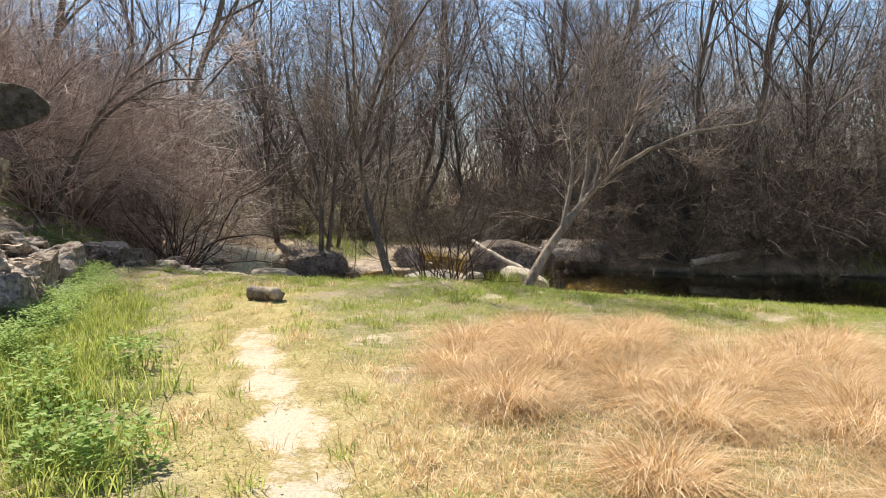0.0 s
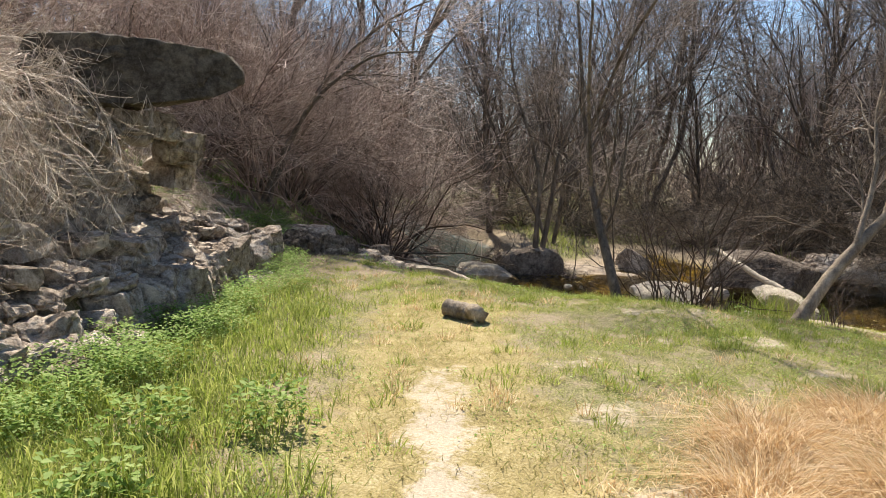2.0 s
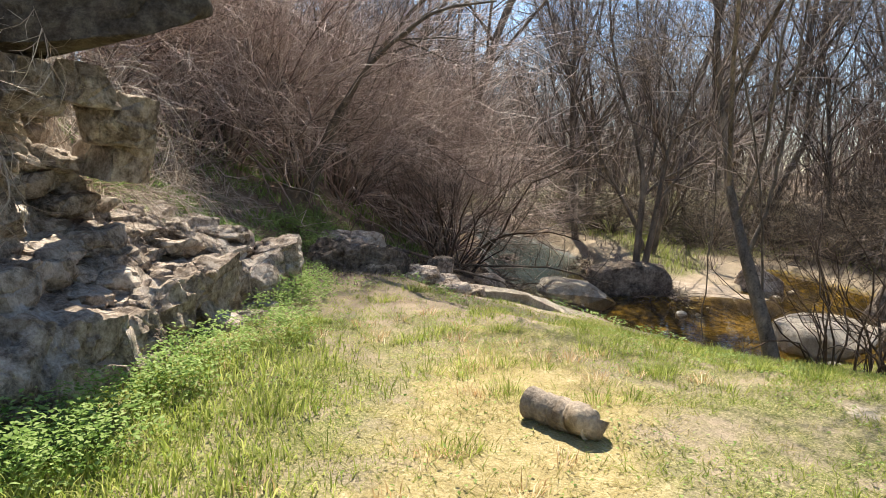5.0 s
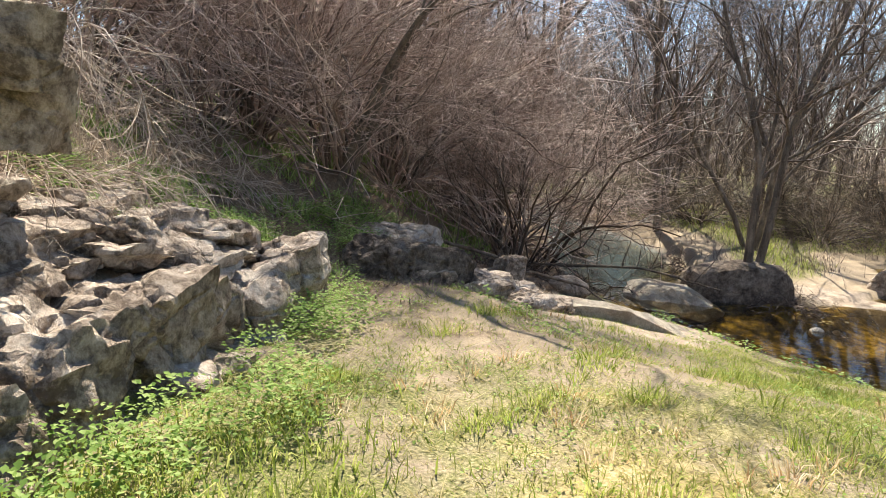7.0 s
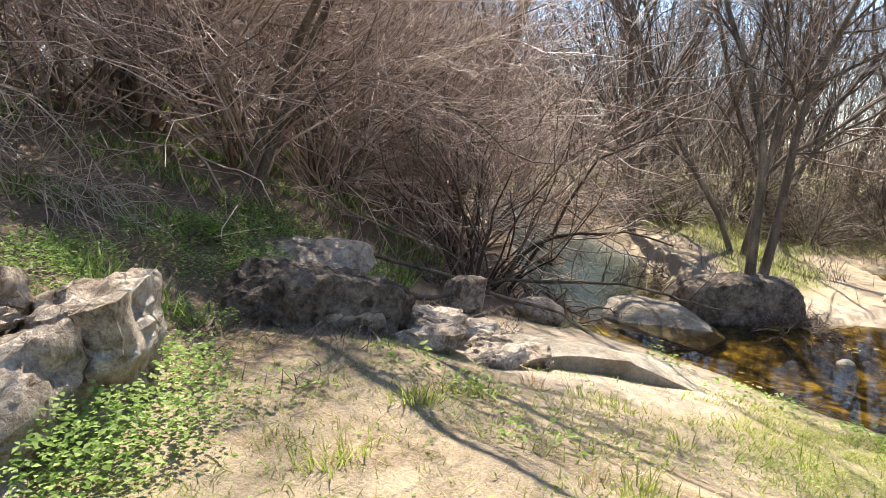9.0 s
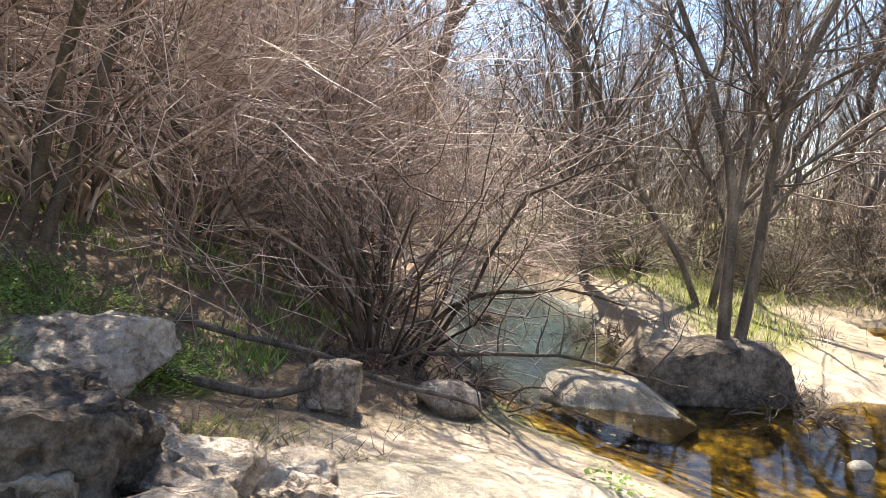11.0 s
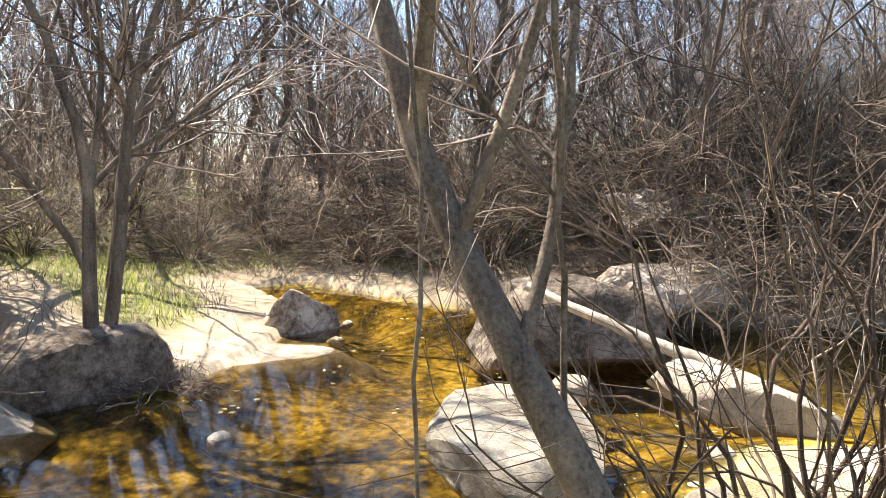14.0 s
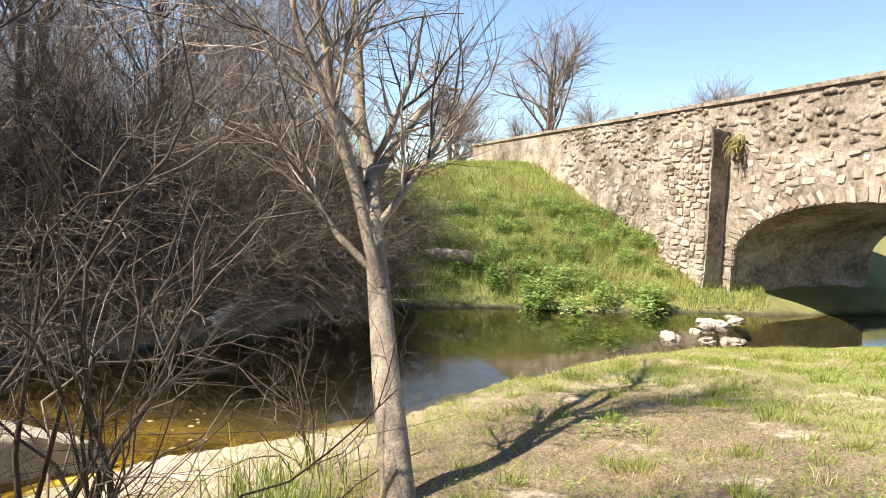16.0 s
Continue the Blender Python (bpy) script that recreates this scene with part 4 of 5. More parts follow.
def rubble(seed):
    """One flat worn stone for the bridge's face, about a metre wide before it is scaled."""
    bm = bmesh.new()
    r = random.Random(seed)
    bmesh.ops.create_cube(bm, size=1)
    bmesh.ops.subdivide_edges(bm, edges=bm.edges[:], cuts=1, use_grid_fill=True)
    for v in bm.verts:
        k = 1 - 0.16 * sum(abs(c) > 0.4 for c in v.co) / 2
        v.co = Vector((v.co.x * k + r.uniform(-0.07, 0.07), v.co.y * k + r.uniform(-0.07, 0.07), v.co.z * k + r.uniform(-0.09, 0.09)))
    me = bpy.data.meshes.new("stone")
    bm.to_mesh(me)
    bm.free()
    me.materials.append(STONE)
    return me


STONES = [rubble(i) for i in range(9)]
r = random.Random(17)
WALL_TURN = math.degrees(math.atan2(BD.y, BD.x))


REST = []


def face_stone(t, n, z, w, h, turn=0.0, tip=0.0, single=True):
    if not single:
        me = r.choice(STONES)
        m = Matrix.Translation(wall_pt(t, n, z)) @ pose(0, 0, 0, 0, tip, WALL_TURN + turn) @ Matrix.Diagonal((w, 0.14, h, 1))
        REST.append((np.array([m @ v.co for v in me.vertices]), np.array([tuple(p.vertices) for p in me.polygons])))
        return
    ob = new("stone", r.choice(STONES))
    ob.parent = bridge
    ob.matrix_world = Matrix.Translation(wall_pt(t, n, z)) @ pose(0, 0, 0, 0, tip, WALL_TURN + turn) @ Matrix.Diagonal((w, 0.14, h, 1))


count = 0
z = -0.9
while z < TOP - 0.1:
    h = r.uniform(0.11, 0.2)
    t = -5.2 + r.uniform(0, 0.4)
    while t < 9.0:
        w = r.uniform(0.13, 0.42)
        u = (t + w / 2 - mid) / half
        clear = abs(u) < 1.02 and z < SPRING + 1.6 * max(0, 1 - u * u) ** 0.42 + 0.25
        hidden = 0.45 < t + w / 2 < 2.35 and z < 3.1
        buried = t > 2.2 and z < -1.0 + 0.42 * (t - 1.2)
        if not clear and not hidden and not buried and r.random() < 0.68:
            face_stone(t + w / 2, -0.042 + r.uniform(-0.02, 0.022), z + h / 2 + r.uniform(-0.09, 0.09), w * 0.94, h * r.uniform(0.6, 1.15), tip=r.uniform(-18, 18), single=count < 240)
            count += 1
        t += w
    z += h
tagged(place("rubble_facing", mesh_from("rubble_facing", *merge(REST), smooth=False), MASONRY, bridge), kind="stuff")
z = -1.0
while z < 3.0:
    h = r.uniform(0.1, 0.2)
    t = 0.52
    while t < 2.15:
        w = r.uniform(0.16, 0.42)
        face_stone(t + w / 2, 0.47, z + h / 2 + r.uniform(-0.04, 0.04), w * 0.92, h * r.uniform(0.7, 1.1), tip=r.uniform(-12, 12))
        t += w
    z += h
for i in range(46):
    a = math.pi * (1 - (i + 0.5) / 46)
    face_stone(mid + (half + 0.14) * math.cos(a), -0.03, SPRING + 1.74 * math.sin(a) ** 0.85, r.uniform(0.26, 0.42), r.uniform(0.12, 0.17), tip=-math.degrees(math.atan2(1.7 * math.sin(a), half * math.cos(a))) if 0 < i < 45 else 0)


# ---- logs and branches ----
def log_mesh(name, pts, radii, sides=14, seed=0):
    r = np.random.default_rng(seed)
    P = bent(pts, 16, r)[None]
    R = np.interp(np.linspace(0, 1, 16), np.linspace(0, 1, len(radii)), radii)[None]
    V, F = tubes(P, R * (1 + 0.06 * r.standard_normal(R.shape)), sides)
    return mesh_from(name, V, F)


def disc(name, at, way, rad):
    bm = bmesh.new()
    bmesh.ops.create_cone(bm, cap_ends=True, segments=16, radius1=rad, radius2=rad * 0.97, depth=0.012)
    bm.transform(Matrix.Translation(at) @ Vector(way).to_track_quat("Z", "Y").to_matrix().to_4x4())
    me = bpy.data.meshes.new(name)
    bm.to_mesh(me)
    bm.free()
    return me


def cut_log(x, y, length, rad, turn, label, tip=0.0):
    top = new("cut_log")
    place("bark", log_mesh("bark", [(-length / 2, 0, 0), (0, 0, 0.004), (length / 2, 0, 0)], [rad * 0.94, rad, rad]), BARK_PALE, top)
    for s in (-1, 1):
        place("sawn_end", disc("sawn_end", (s * length / 2, 0, 0), (s, 0, 0), rad * 0.95), DRIFT, top, "grey sawn wood")
    top.matrix_world = pose(x, y, ground_z(x, y) + rad * 0.8, 0, tip, turn)
    tagged(top, label, "log")


cut_log(-2.32, 8.72, 0.4, 0.092, -20, "short sawn grey log lying on the grass", tip=3)
cut_log(14.2, 16.9, 1.3, 0.17, 75, "weathered log lying on the grassy hillside")


def branch(name, pts, radii, mat, label, shoots_up=0, seed=0, cat="branch"):
    top = new(name)
    r = np.random.default_rng(seed)
    place("limb", log_mesh("limb", pts, radii, 8, seed), mat, top)
    if shoots_up:
        P = bent(pts, 16, r)[None]
        R = np.full((1, 16), radii[-1])
        p, d, rad, f = shoots(P, R, shoots_up, r, 0.15, 0.95, 60)
        d = d * [0.4, 0.4, 0.0] + [0, 0, 1]
        Q, S = grow(p, d, r.uniform(0.3, 1.2, shoots_up), np.full(shoots_up, 0.011), 6, 0.18, 0.2, r, 0.3)
        for i in range(shoots_up):
            place("shoot", mesh_from("shoot", *tubes(Q[i:i + 1], S[i:i + 1], 5)), BARK, top)
    tagged(top, label, cat)


branch("driftwood_pole", [(0.75, 18.9, -0.12), (1.3, 18.1, -0.42), (1.95, 17.3, -0.75)], [0.05, 0.06, 0.075], DRIFT, "bleached driftwood pole leaning on a boulder")
branch("fallen_branch", [(-7.3, 18.4, -0.6), (-6.4, 18.7, -0.62), (-5.3, 18.95, -0.55), (-4.5, 19.0, -0.68), (-3.9, 19.2, -0.85)], [0.028, 0.028, 0.022, 0.018, 0.012], BARK, "dark fallen branch with upright shoots across the creek", 9, 3)
branch("fallen_branch", [(-8.2, 14.7, 0.35), (-7.4, 15.2, 0.02), (-6.8, 15.6, -0.3), (-6.5, 16.0, -0.32), (-6.2, 16.6, -0.42)], [0.035, 0.04, 0.04, 0.035, 0.02], BARK, "crooked grey fallen branch on the bank", 2, 4)
branch("fallen_branch", [(-8.2, 16.2, 0.15), (-7.5, 16.5, -0.12), (-6.9, 17.0, -0.28), (-6.3, 16.95, -0.52), (-5.7, 17.25, -0.6), (-5.2, 17.1, -0.8)], [0.032, 0.03, 0.028, 0.024, 0.018, 0.01], BARK, "dark fallen branch lying down the bank", 3, 5)
branch("fallen_branch", [(6.5, 18.3, -0.75), (8.0, 18.6, -0.55), (9.6, 18.9, -0.45), (11.0, 18.6, -0.55)], [0.1, 0.12, 0.1, 0.05], DRIFT, "grey fallen trunk along the far waterline", 4, 6)
branch("exposed_root", [(5.0, 19.8, -0.8), (6.0, 19.3, -0.7), (6.8, 18.8, -0.95)], [0.05, 0.04, 0.02], BARK, "bare root reaching into the pool", 0, 7, "root")
branch("hanging_vine", [(-1.9, 14.9, 3.2), (-1.95, 14.75, 2.0), (-1.85, 14.7, 1.0), (-1.95, 14.7, 0.1), (-1.9, 14.65, -0.7)], [0.006, 0.008, 0.009, 0.009, 0.006], BARK, "thin dark vine hanging from the tree", 0, 8, "vine")
branch("hanging_vine", [(-1.75, 14.3, 3.0), (-1.45, 14.5, 1.8), (-1.3, 14.7, 0.8), (-1.2, 14.75, -0.6)], [0.012, 0.014, 0.014, 0.016], BARK, "thin dark vine hanging from the tree", 0, 9, "vine")
branch("wall_post", [(40.0, 13.4, 2.0), (40.0, 13.4, 4.5), (40.0, 13.4, 6.6)], [0.11, 0.1, 0.09], BARK, "reddish wooden post behind the parapet", 0, 10, "post")

# stones along the water
r = random.Random(23)
for i in range(16):
    t = i / 15
    x, y = 10.2 + 4.6 * t + r.uniform(-0.5, 0.5), 11.2 - 0.9 * t + r.uniform(-0.5, 0.5)
    s = r.uniform(0.09, 0.24)
    boulder(x, y, (s * 1.2, s * 0.8, s * 0.5), 500 + i, LIME, "pale stone in the shallows by the bridge", turn=r.uniform(0, 180), sub=3, square=0.6, rough=0.12, z=-1.13, name="creek_stone", group="stones by the bridge")
for i in range(9):
    a = r.uniform(0, 6.28)
    cx, cy = r.choice(((-2.4, 18.6), (0.9, 16.3), (-3.2, 17.2), (-5.6, 18.2), (-1.0, 21.8)))
    s = r.uniform(0.05, 0.13)
    boulder(cx + 0.9 * math.cos(a) * r.random(), cy + 0.9 * math.sin(a) * r.random(), (s * 1.3, s, s * 0.7), 540 + i, LIME_PALE, "small pale stone in the shallow creek", turn=r.uniform(0, 180), sub=2, z=-1.2 + s * 0.3, name="creek_stone", group="stones of the creek")


# ---- grass, weeds and litter ----
def blades(name, x, y, h, w, bend, mat, label, seed, tall=False, droop=None, category="grass"):
    """Many single blades: one triangle each, or three where they are tall and bowed."""
    r = np.random.default_rng(seed)
    n = len(x)
    a = r.uniform(0, 2 * np.pi, n)
    z = height(x, y)
    base = np.stack([x, y, z - 0.01], -1)
    side = np.stack([np.cos(a), np.sin(a), np.zeros(n)], -1) * (w / 2)[:, None]
    b = a + np.pi / 2 + r.normal(0, 0.6, n) if droop is None else droop
    lean = np.stack([np.cos(b), np.sin(b), np.zeros(n)], -1) * (h * bend)[:, None]
    up = np.zeros((n, 3))
    up[:, 2] = h
    if not tall:
        V = np.stack([base - side, base + side, base + up + lean], 1).reshape(-1, 3)
        F = np.arange(3 * n).reshape(n, 3)
    else:
        m = base + up * 0.62 + lean * 0.3
        tip = base + up * np.where(bend > 0.9, 0.55, 1.0)[:, None] + lean
        V = np.stack([base - side, base + side, m - side * 0.8, m + side * 0.8, tip], 1).reshape(-1, 3)
        o = (np.arange(n) * 5)[:, None, None]
        F = (o + np.array([[0, 1, 2], [1, 3, 2], [2, 3, 4]])[None]).reshape(-1, 3)
    ob = place(name, mesh_from(name, V, F, smooth=False), mat)
    tagged(ob, label, category, kind="stuff")
    return ob


def scatter(n, x0, x1, y0, y1, seed, weight):
    """Up to n places in a rectangle, kept by the chance that weight gives; thinner with distance from the walk's start."""
    r = np.random.default_rng(seed)
    x, y = r.uniform(x0, x1, n), r.uniform(y0, y1, n)
    keep = r.random(n) < weight(x, y)
    return x[keep], y[keep]


def patch(x, y, s, seed):
    return 0.5 + 0.5 * waves(x + 0.4 * waves(y, x, s * 1.7, seed), y + 0.4 * waves(x, y, s * 2.1, seed + 2), s, seed)


def near_land(x, y):
    dl, sl = line_dist(x, y, LEDGE)
    dn, _ = line_dist(x, y, SHORE)
    df, _ = line_dist(x, y, FAR_SHORE)
    return (~inside(x, y, RING)) & (dn < df) & ((sl > 0) | (dl < 0.15)) & (dn > 0.1)


def w_short(x, y):
    f = fields(x, y)
    p = smooth(0.43, 0.57, 0.5 * patch(x, y, 1.3, 3) + 0.5 * patch(x, y, 0.37, 6) + 0.12 * smooth(-1.5, 0.5, x) * smooth(7.5, 9.5, y))
    return near_land(x, y) * (1 - f["sand"]) * (1 - 0.85 * f["bare"]) * (1 - smooth(0.2, 0.6, f["dirt"])) * (1 - 0.85 * f["tan"]) * (1 - 0.9 * f["straw"]) * (0.06 + 0.94 * p)


def w_yellow(x, y):
    f = fields(x, y)
    return near_land(x, y) * (1 - f["sand"]) * (1 - smooth(0.3, 0.7, f["dirt"])) * (1 - 0.7 * f["litter"]) * np.clip(f["straw"] + 0.22 + 0.5 * f["tan"], 0, 1) * smooth(0.3, 0.7, 0.5 * patch(x, y, 0.9, 8) + 0.5 * patch(x, y, 0.31, 2))


def w_tall(x, y):
    dl, sl = line_dist(x, y, LEDGE)
    dp, sp = line_dist(x, y, PATH_LINE)
    return near_land(x, y) * (sp < 0) * smooth(0.75, 1.25, dp + 0.3 * waves(x, y, 0.9, 5)) * (x < -1.2) * smooth(10.5, 7.5, y) * (0.35 + 0.65 * patch(x, y, 0.8, 11))


r = np.random.default_rng(91)
x, y = scatter(900000, -6.5, 10.5, 1.5, 15.5, 1, w_short)
n = len(x)
blades("short_grass", x, y, r.uniform(0.015, 0.055, n) * (0.5 + 0.8 * patch(x, y, 0.3, 6)), r.uniform(0.004, 0.008, n) * (0.75 + 0.05 * y), r.uniform(0.4, 2.4, n), GREEN, "short fresh green meadow grass", 2)
x, y = scatter(420000, -5.5, 8.5, 1.5, 14.5, 3, w_yellow)
n = len(x)
blades("yellowing_grass", x, y, r.uniform(0.012, 0.05, n) * (0.6 + 0.7 * patch(x, y, 0.31, 2)), r.uniform(0.004, 0.008, n) * (0.75 + 0.06 * y), r.uniform(0.8, 3.6, n), YELLOW, "thin yellowing trodden grass along the path", 4)
x, y = scatter(85000, -5.3, -1.2, 1.2, 10.5, 5, w_tall)
n = len(x)
hh = r.uniform(0.06, 0.28, n) * (0.5 + 0.9 * patch(x, y, 1.0, 11)) * (1 - 0.5 * smooth(4.5, 7.0, y))
blades("tall_grass", x, y, hh, r.uniform(0.005, 0.010, n), r.uniform(0.1, 1.3, n), GREEN, "lush knee-high green grass beside the path", 6, tall=True)

# tufts that stand out of the turf
rt = np.random.default_rng(71)
for name, mat, count, each, lo, hi, weight, label, seed in (
        ("green_tufts", GREEN, 16000, 40, 0.04, 0.13, w_short, "small dark green tufts standing out of the turf", 72),
        ("straw_tufts", DRY, 5000, 24, 0.04, 0.12, w_yellow, "small straw-coloured tufts of dead grass in the turf", 73)):
    cx, cy = scatter(count, -5.0, 8.0, 2.0, 13.5, seed, lambda x, y: 0.55 * weight(x, y) * smooth(0.45, 0.8, patch(x, y, 0.8, seed)))
    cx, cy = np.repeat(cx[:1700], each), np.repeat(cy[:1700], each)
    n = len(cx)
    x, y = cx + rt.normal(0, 0.05, n), cy + rt.normal(0, 0.05, n)
    out = np.arctan2(y - cy, x - cx) + rt.normal(0, 0.7, n)
    blades(name, x, y, rt.uniform(lo, hi, n), rt.uniform(0.004, 0.008, n), rt.uniform(0.2, 1.5, n), mat, label, seed + 10, tall=True, droop=out)

# dry tussocks: each clump falls over its own way
TU = [(0.9, 5.7, 0.55), (1.6, 6.4, 0.5), (2.3, 5.4, 0.6), (0.2, 6.3, 0.4), (3.2, 6.0, 0.6), (2.7, 4.3, 0.55), (1.6, 4.4, 0.45), (3.6, 4.7, 0.6), (4.3, 5.6, 0.6), (1.1, 3.4, 0.35), (3.0, 3.4, 0.5),
      (5.0, 6.6, 0.5), (5.4, 5.4, 0.6), (0.4, 4.7, 0.45), (0.9, 7.0, 0.45), (2.0, 7.2, 0.4), (3.9, 6.9, 0.45), (-2.6, 2.7, 0.35), (-2.1, 2.4, 0.3), (2.2, 2.9, 0.4), (4.5, 3.9, 0.5), (6.3, 6.2, 0.5), (0.1, 5.5, 0.35), (1.4, 5.0, 0.4), (2.9, 5.0, 0.45), (3.4, 2.7, 0.4)]
rt = np.random.default_rng(17)
for i, (cx, cy, s) in enumerate(TU):
    n = int(2900 * s / 0.5)
    x, y = cx + rt.normal(0, s * 0.40, n), cy + rt.normal(0, s * 0.40, n)
    out = np.arctan2(y - cy, x - cx) + rt.normal(0, 1.6, n)
    ob = blades("dry_grass_tussock", x, y, rt.uniform(0.12, 0.42, n) * (0.6 + 0.8 * s) * np.exp(-((x - cx) ** 2 + (y - cy) ** 2) / (s * s)), rt.uniform(0.0035, 0.007, n), rt.uniform(0.5, 3.2, n), DRY, "flattened tan tussock of dry grass", 700 + i, tall=True, droop=out)
    tagged(ob, category="grass tussock", group="dry tussocks", kind="thing")
x, y = scatter(120000, -0.8, 7.5, 2.0, 8.6, 7, lambda x, y: near_land(x, y) * fields(x, y)["tan"] * (0.35 + 0.65 * patch(x, y, 0.7, 6)))
n = len(x)
blades("dry_grass", x, y, r.uniform(0.03, 0.11, n), r.uniform(0.004, 0.007, n), r.uniform(0.5, 2.2, n), DRY, "flattened dry tan grass", 8, tall=True)

# grass of the far hill and banks
x, y = scatter(90000, 10.5, 27, 9.5, 21, 9, lambda x, y: (~inside(x, y, RING)) * (line_dist(x, y, FAR_SHORE)[0] < line_dist(x, y, SHORE)[0]) * (0.3 + 0.7 * patch(x, y, 1.4, 2)))
n = len(x)
blades("hillside_grass", x, y, r.uniform(0.08, 0.30, n), r.uniform(0.012, 0.028, n), r.uniform(0.1, 0.8, n), GREEN, "fresh green grass on the slope below the bridge", 10)
x, y = scatter(50000, 10.5, 24, 9.5, 21, 12, lambda x, y: (~inside(x, y, RING)) * (line_dist(x, y, FAR_SHORE)[0] < line_dist(x, y, SHORE)[0]) * smooth(0.5, 0.8, patch(x, y, 2.2, 5)))
n = len(x)
blades("hillside_straw", x, y, r.uniform(0.08, 0.30, n), r.uniform(0.01, 0.022, n), r.uniform(0.3, 1.4, n), YELLOW, "straw-coloured dead grass on the slope", 13)
x, y = scatter(30000, -12, 3, 19.5, 31, 14, lambda x, y: (~inside(x, y, RING)) * (line_dist(x, y, FAR_SHORE)[0] < line_dist(x, y, SHORE)[0]) * smooth(0.8, 2.2, line_dist(x, y, FAR_SHORE)[0]) * (0.2 + 0.8 * patch(x, y, 1.6, 4)))
n = len(x)
blades("far_bank_grass", x, y, r.uniform(0.06, 0.28, n), r.uniform(0.01, 0.022, n), r.uniform(0.2, 0.9, n), GREEN, "thin green grass on the far bank", 15)
x, y = scatter(30000, -13, -6, 11, 20, 16, lambda x, y: (~inside(x, y, RING)) * (line_dist(x, y, LEDGE)[1] < 0) * smooth(0.45, 0.8, patch(x, y, 1.3, 7)))
n = len(x)
blades("bank_undergrowth", x, y, r.uniform(0.05, 0.22, n), r.uniform(0.012, 0.03, n), r.uniform(0.3, 1.2, n), LEAF, "low green undergrowth beneath the brush", 17)
x, y = scatter(60000, -13, 14, 11, 32, 18, lambda x, y: (~inside(x, y, RING)) * np.clip(fields(x, y)["litter"], 0, 1) * 0.8)
n = len(x)
blades("leaf_litter", x, y, r.uniform(0.006, 0.02, n), r.uniform(0.015, 0.035, n), r.uniform(0.8, 4, n), TWIG, "dead leaves and twig litter under the brush", 19, category="leaf litter")

x, y = scatter(24000, -6, 11, 19, 30, 25, lambda x, y: (~inside(x, y, RING)) * (line_dist(x, y, FAR_SHORE)[0] < line_dist(x, y, SHORE)[0]) * smooth(0.3, 0.9, line_dist(x, y, FAR_SHORE)[0]) * smooth(0.35, 0.75, patch(x, y, 1.2, 9)))
n = len(x)
blades("bank_stubble", x, y, r.uniform(0.08, 0.4, n), r.uniform(0.008, 0.016, n), r.uniform(0.2, 1.5, n), TWIG, "dead weed stalks on the far bank", 26, category="weeds")
x, y = scatter(9000, -9, -5.5, 12, 19, 27, lambda x, y: (~inside(x, y, RING)) * smooth(0.4, 0.8, patch(x, y, 0.9, 1)))
n = len(x)
blades("bank_debris", x, y, r.uniform(0.03, 0.16, n), r.uniform(0.006, 0.014, n), r.uniform(0.8, 3.0, n), TWIG_DARK, "dark twigs and flood debris on the bank", 28, category="debris")


def weeds(name, spots, seed, label, leaves, size, tall):
    """Leafy weeds: folded leaflets round short stalks."""
    r = np.random.default_rng(seed)
    c0 = np.repeat(np.array(spots), leaves, 0)
    n = len(c0)
    g, a = r.uniform(0, 1, n), r.uniform(0, 2 * np.pi, n)
    rad = 0.06 + 0.24 * r.random(n) * (1 - 0.5 * g)
    c = np.stack([c0[:, 0] + rad * np.cos(a), c0[:, 1] + rad * np.sin(a), np.zeros(n)], -1)
    c[:, 2] = height(c[:, 0], c[:, 1]) + g * tall
    b = a + r.normal(0, 0.8, n)
    fw = np.stack([np.cos(b), np.sin(b), r.uniform(-0.4, 0.6, n)], -1) * (size * r.uniform(0.6, 1.3, n))[:, None]
    sd = np.stack([-np.sin(b), np.cos(b), np.zeros(n)], -1) * (size * r.uniform(0.25, 0.5, n))[:, None]
    dz = np.array([0, 0, size * 0.15])
    V = np.stack([c, c + fw * 0.5 + sd + dz, c + fw, c + fw * 0.5 - sd + dz], 1).reshape(-1, 3)
    o = (np.arange(n) * 4)[:, None, None]
    F = (o + np.array([[0, 1, 2], [0, 2, 3]])[None]).reshape(-1, 3)
    tagged(place(name, mesh_from(name, V, F, smooth=False), LEAF), label, "weeds", kind="stuff")


rw = random.Random(8)
foot = []
for i in range(46):
    s = rw.uniform(-1.2, 6.9)
    px, py, pa = ledge_at(s)
    q = rw.uniform(0.05, 0.75)
    foot.append((px + math.sin(radians(pa)) * q, py - math.cos(radians(pa)) * q))
weeds("leafy_weed", foot, 5, "leafy green weed growing at the foot of the ledge", 330, 0.032, 0.26)
weeds("leafy_weed", [(-1.75, 3.5), (-1.95, 3.3), (-2.15, 3.7), (-2.6, 4.2), (-3.0, 5.0), (-2.5, 5.4)], 6, "lush leafy weed among the tall grass", 260, 0.048, 0.28)
x, y = scatter(26000, -5.0, 6.0, 2.0, 14.0, 62, lambda x, y: w_short(x, y) * smooth(0.5, 0.75, patch(x, y, 0.55, 4)))
weeds("meadow_clover", np.stack([x, y], -1)[:12000], 63, "low clover and weeds in patches of the meadow", 6, 0.024, 0.05)
weeds("leafy_weed", [(-7.3 + rw.uniform(-0.7, 0.6), 11.2 + rw.uniform(-1.3, 1.6)) for _ in range(34)], 64, "low green weed on the slope behind the ledge", 220, 0.03, 0.16)
weeds("leafy_weed", [(-5.0 + rw.uniform(-1, 1), 12.2 + rw.uniform(-0.6, 0.6)) for _ in range(5)], 7, "small leafy weed on bare ground", 50, 0.04, 0.1)
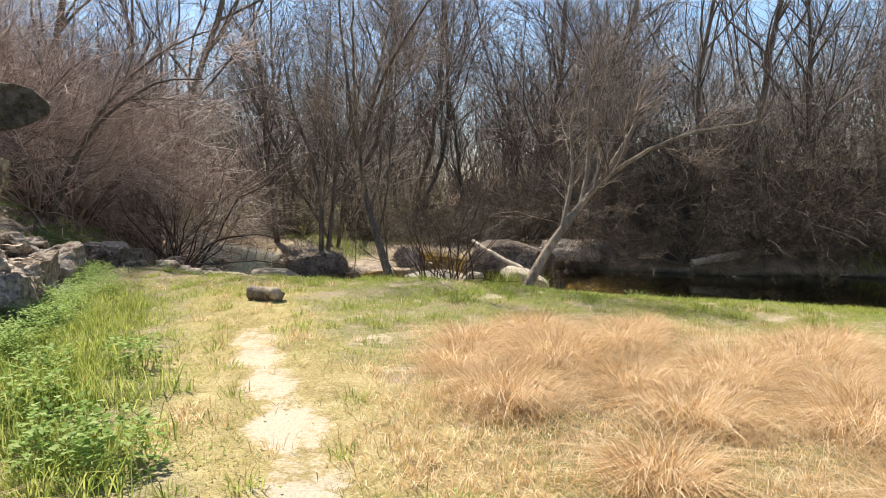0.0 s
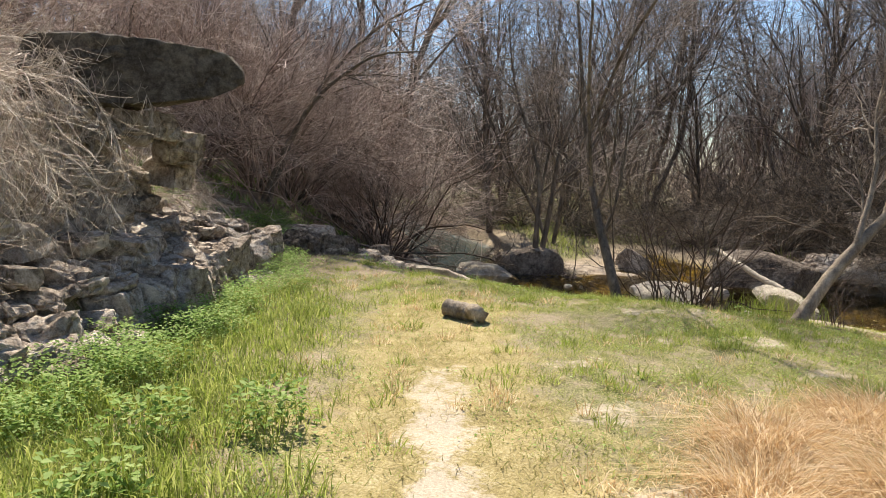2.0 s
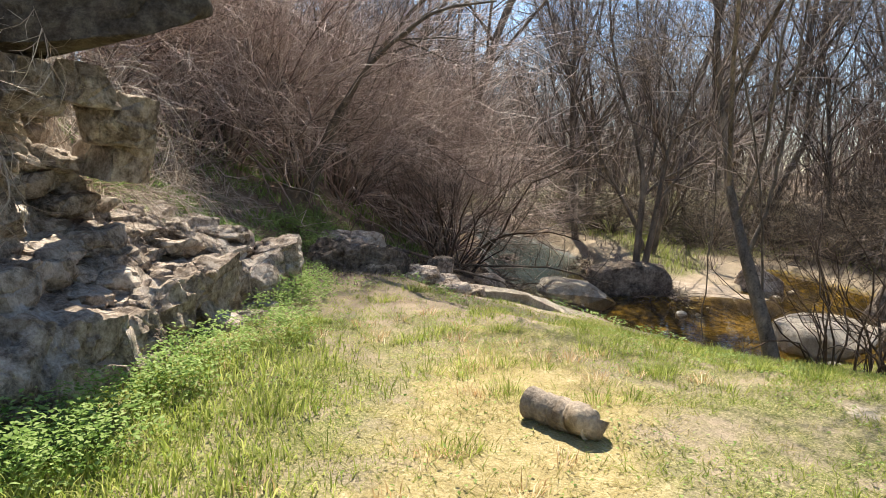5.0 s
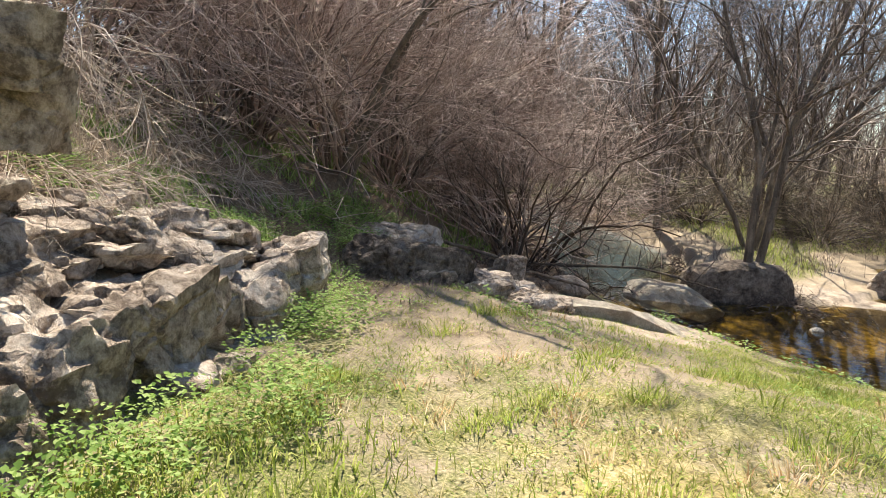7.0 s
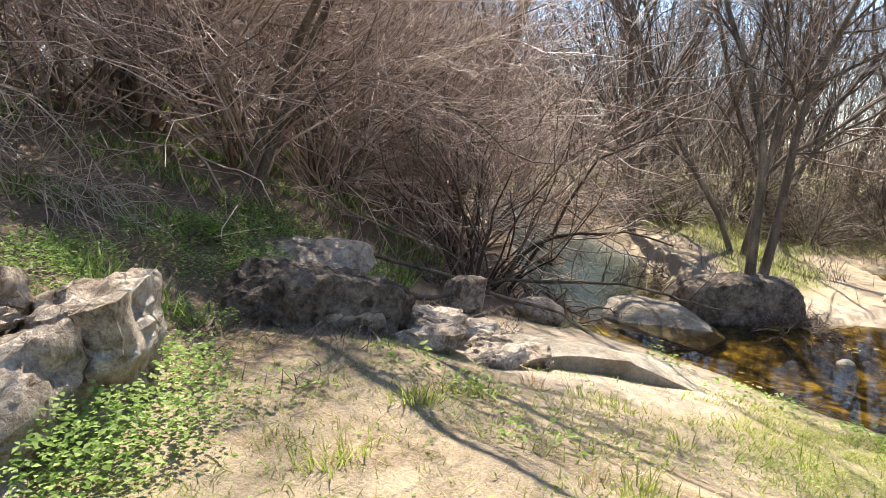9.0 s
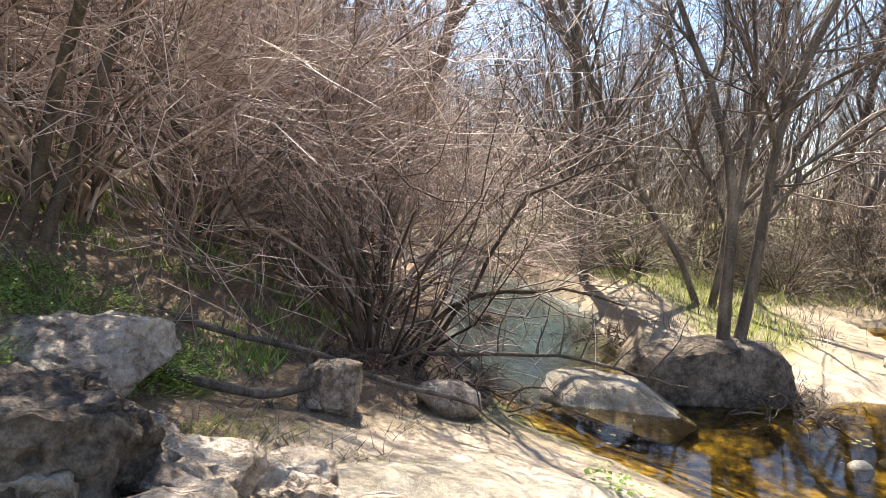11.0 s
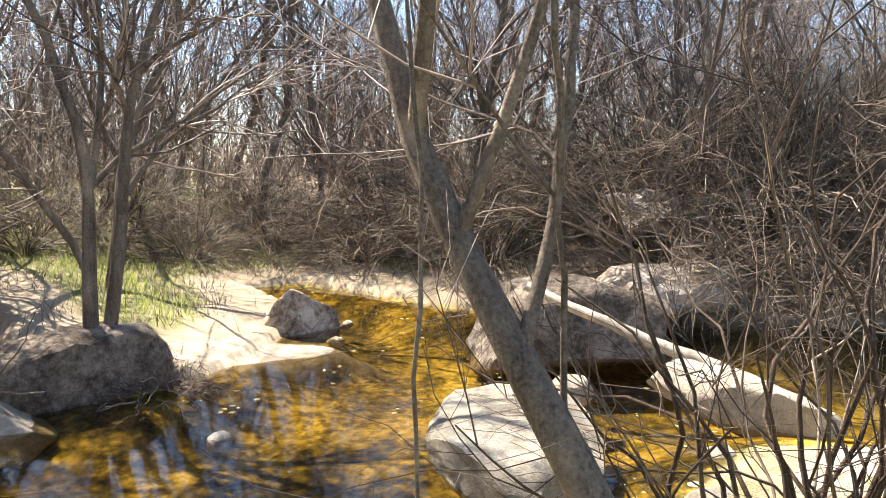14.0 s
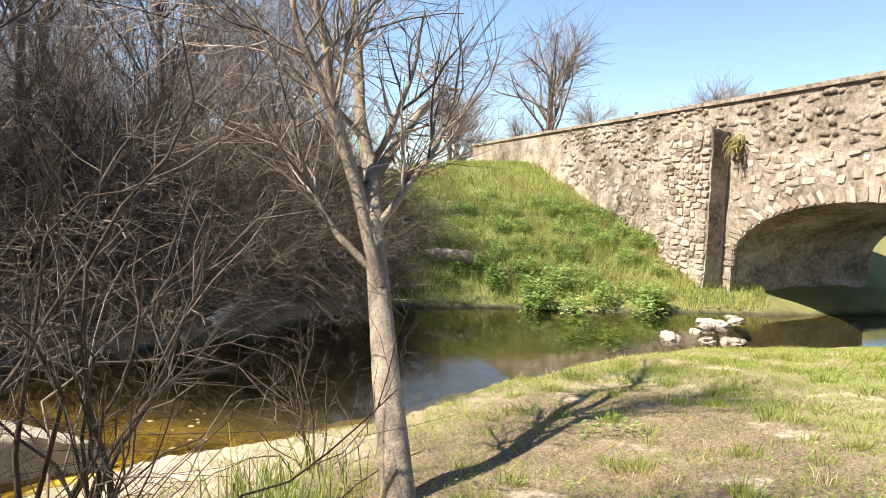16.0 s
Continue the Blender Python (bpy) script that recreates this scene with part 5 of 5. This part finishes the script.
weeds("leafy_weed", [(-3.6, 15.6), (-3.2, 15.5), (-4.2, 16.3), (-2.6, 15.1), (-2.3, 14.7), (1.2, 14.3), (0.9, 14.0), (-6.3, 11.9), (3.4, 12.3)], 9, "small leafy weed by the water", 60, 0.05, 0.14)
weeds("leafy_weed", [(-7.7 + rw.uniform(-0.7, 0.6), 14.5 + rw.uniform(-1.4, 1.4)) for _ in range(40)], 10, "bright green weed on the brushy bank", 260, 0.032, 0.2)
weeds("leafy_weed", [(16.3 + rw.uniform(-3.4, 3.6), 14.3 + rw.uniform(-2.6, 3.4)) for _ in range(90)], 65, "bright green weed in clumps on the slope below the bridge", 150, 0.07, 0.3)
weeds("leafy_weed", [(12.8 + rw.uniform(-0.9, 1.6), 12.6 + rw.uniform(-1.6, 3.4)) for _ in range(18)], 11, "bright green weed along the waterline", 120, 0.11, 0.4)

# reeds by the leaning tree
x, y = scatter(2200, 0.5, 2.7, 13.3, 14.9, 21, lambda x, y: np.exp(-(((x - 1.3) / 0.5) ** 2 + ((y - 14.2) / 0.4) ** 2)))
n = len(x)
blades("shore_reeds", x, y, r.uniform(0.15, 0.5, n), r.uniform(0.006, 0.011, n), r.uniform(0.2, 0.9, n), GREEN, "rank green grass on the pool's edge", 22, tall=True)

# floating leaves and algae scraps
r = np.random.default_rng(31)
x, y = scatter(2600, -8, 4, 15, 26, 23, lambda x, y: inside(x, y, RING) * smooth(0.5, 0.85, patch(x, y, 1.8, 3)))
n = len(x)
a = r.uniform(0, 6.28, n)
s = r.uniform(0.012, 0.045, n)
c = np.stack([x, y, np.full(n, WATER_Z + 0.004)], -1)
u = np.stack([np.cos(a), np.sin(a), np.zeros(n)], -1) * s[:, None]
v = np.stack([-np.sin(a), np.cos(a), np.zeros(n)], -1) * (s * r.uniform(0.4, 0.9, n))[:, None]
V = np.stack([c - u, c + v, c + u, c - v], 1).reshape(-1, 3)
tagged(place("floating_leaves", mesh_from("floating_leaves", V, np.arange(4 * n).reshape(n, 4), smooth=False), YELLOW), "dead leaves and algae scraps floating on the pool", "leaf litter", kind="stuff")

# a fern tuft on the bridge
top = new("wall_fern")
rf = np.random.default_rng(3)
st = np.tile(np.array(wall_pt(0.1, 0.05, 2.75)), (70, 1)) + rf.normal(0, 0.1, (70, 3))
P, R = grow(st, rf.standard_normal((70, 3)) + np.array([-0.5, 0.8, -0.2]), rf.uniform(0.2, 0.5, 70), np.full(70, 0.02), 4, 0.2, -2.0, rf)
place("fronds", mesh_from("fronds", *tubes(P, R, 3)), YELLOW, top)
tagged(top, "yellow-green fern tuft growing from the masonry", "fern")
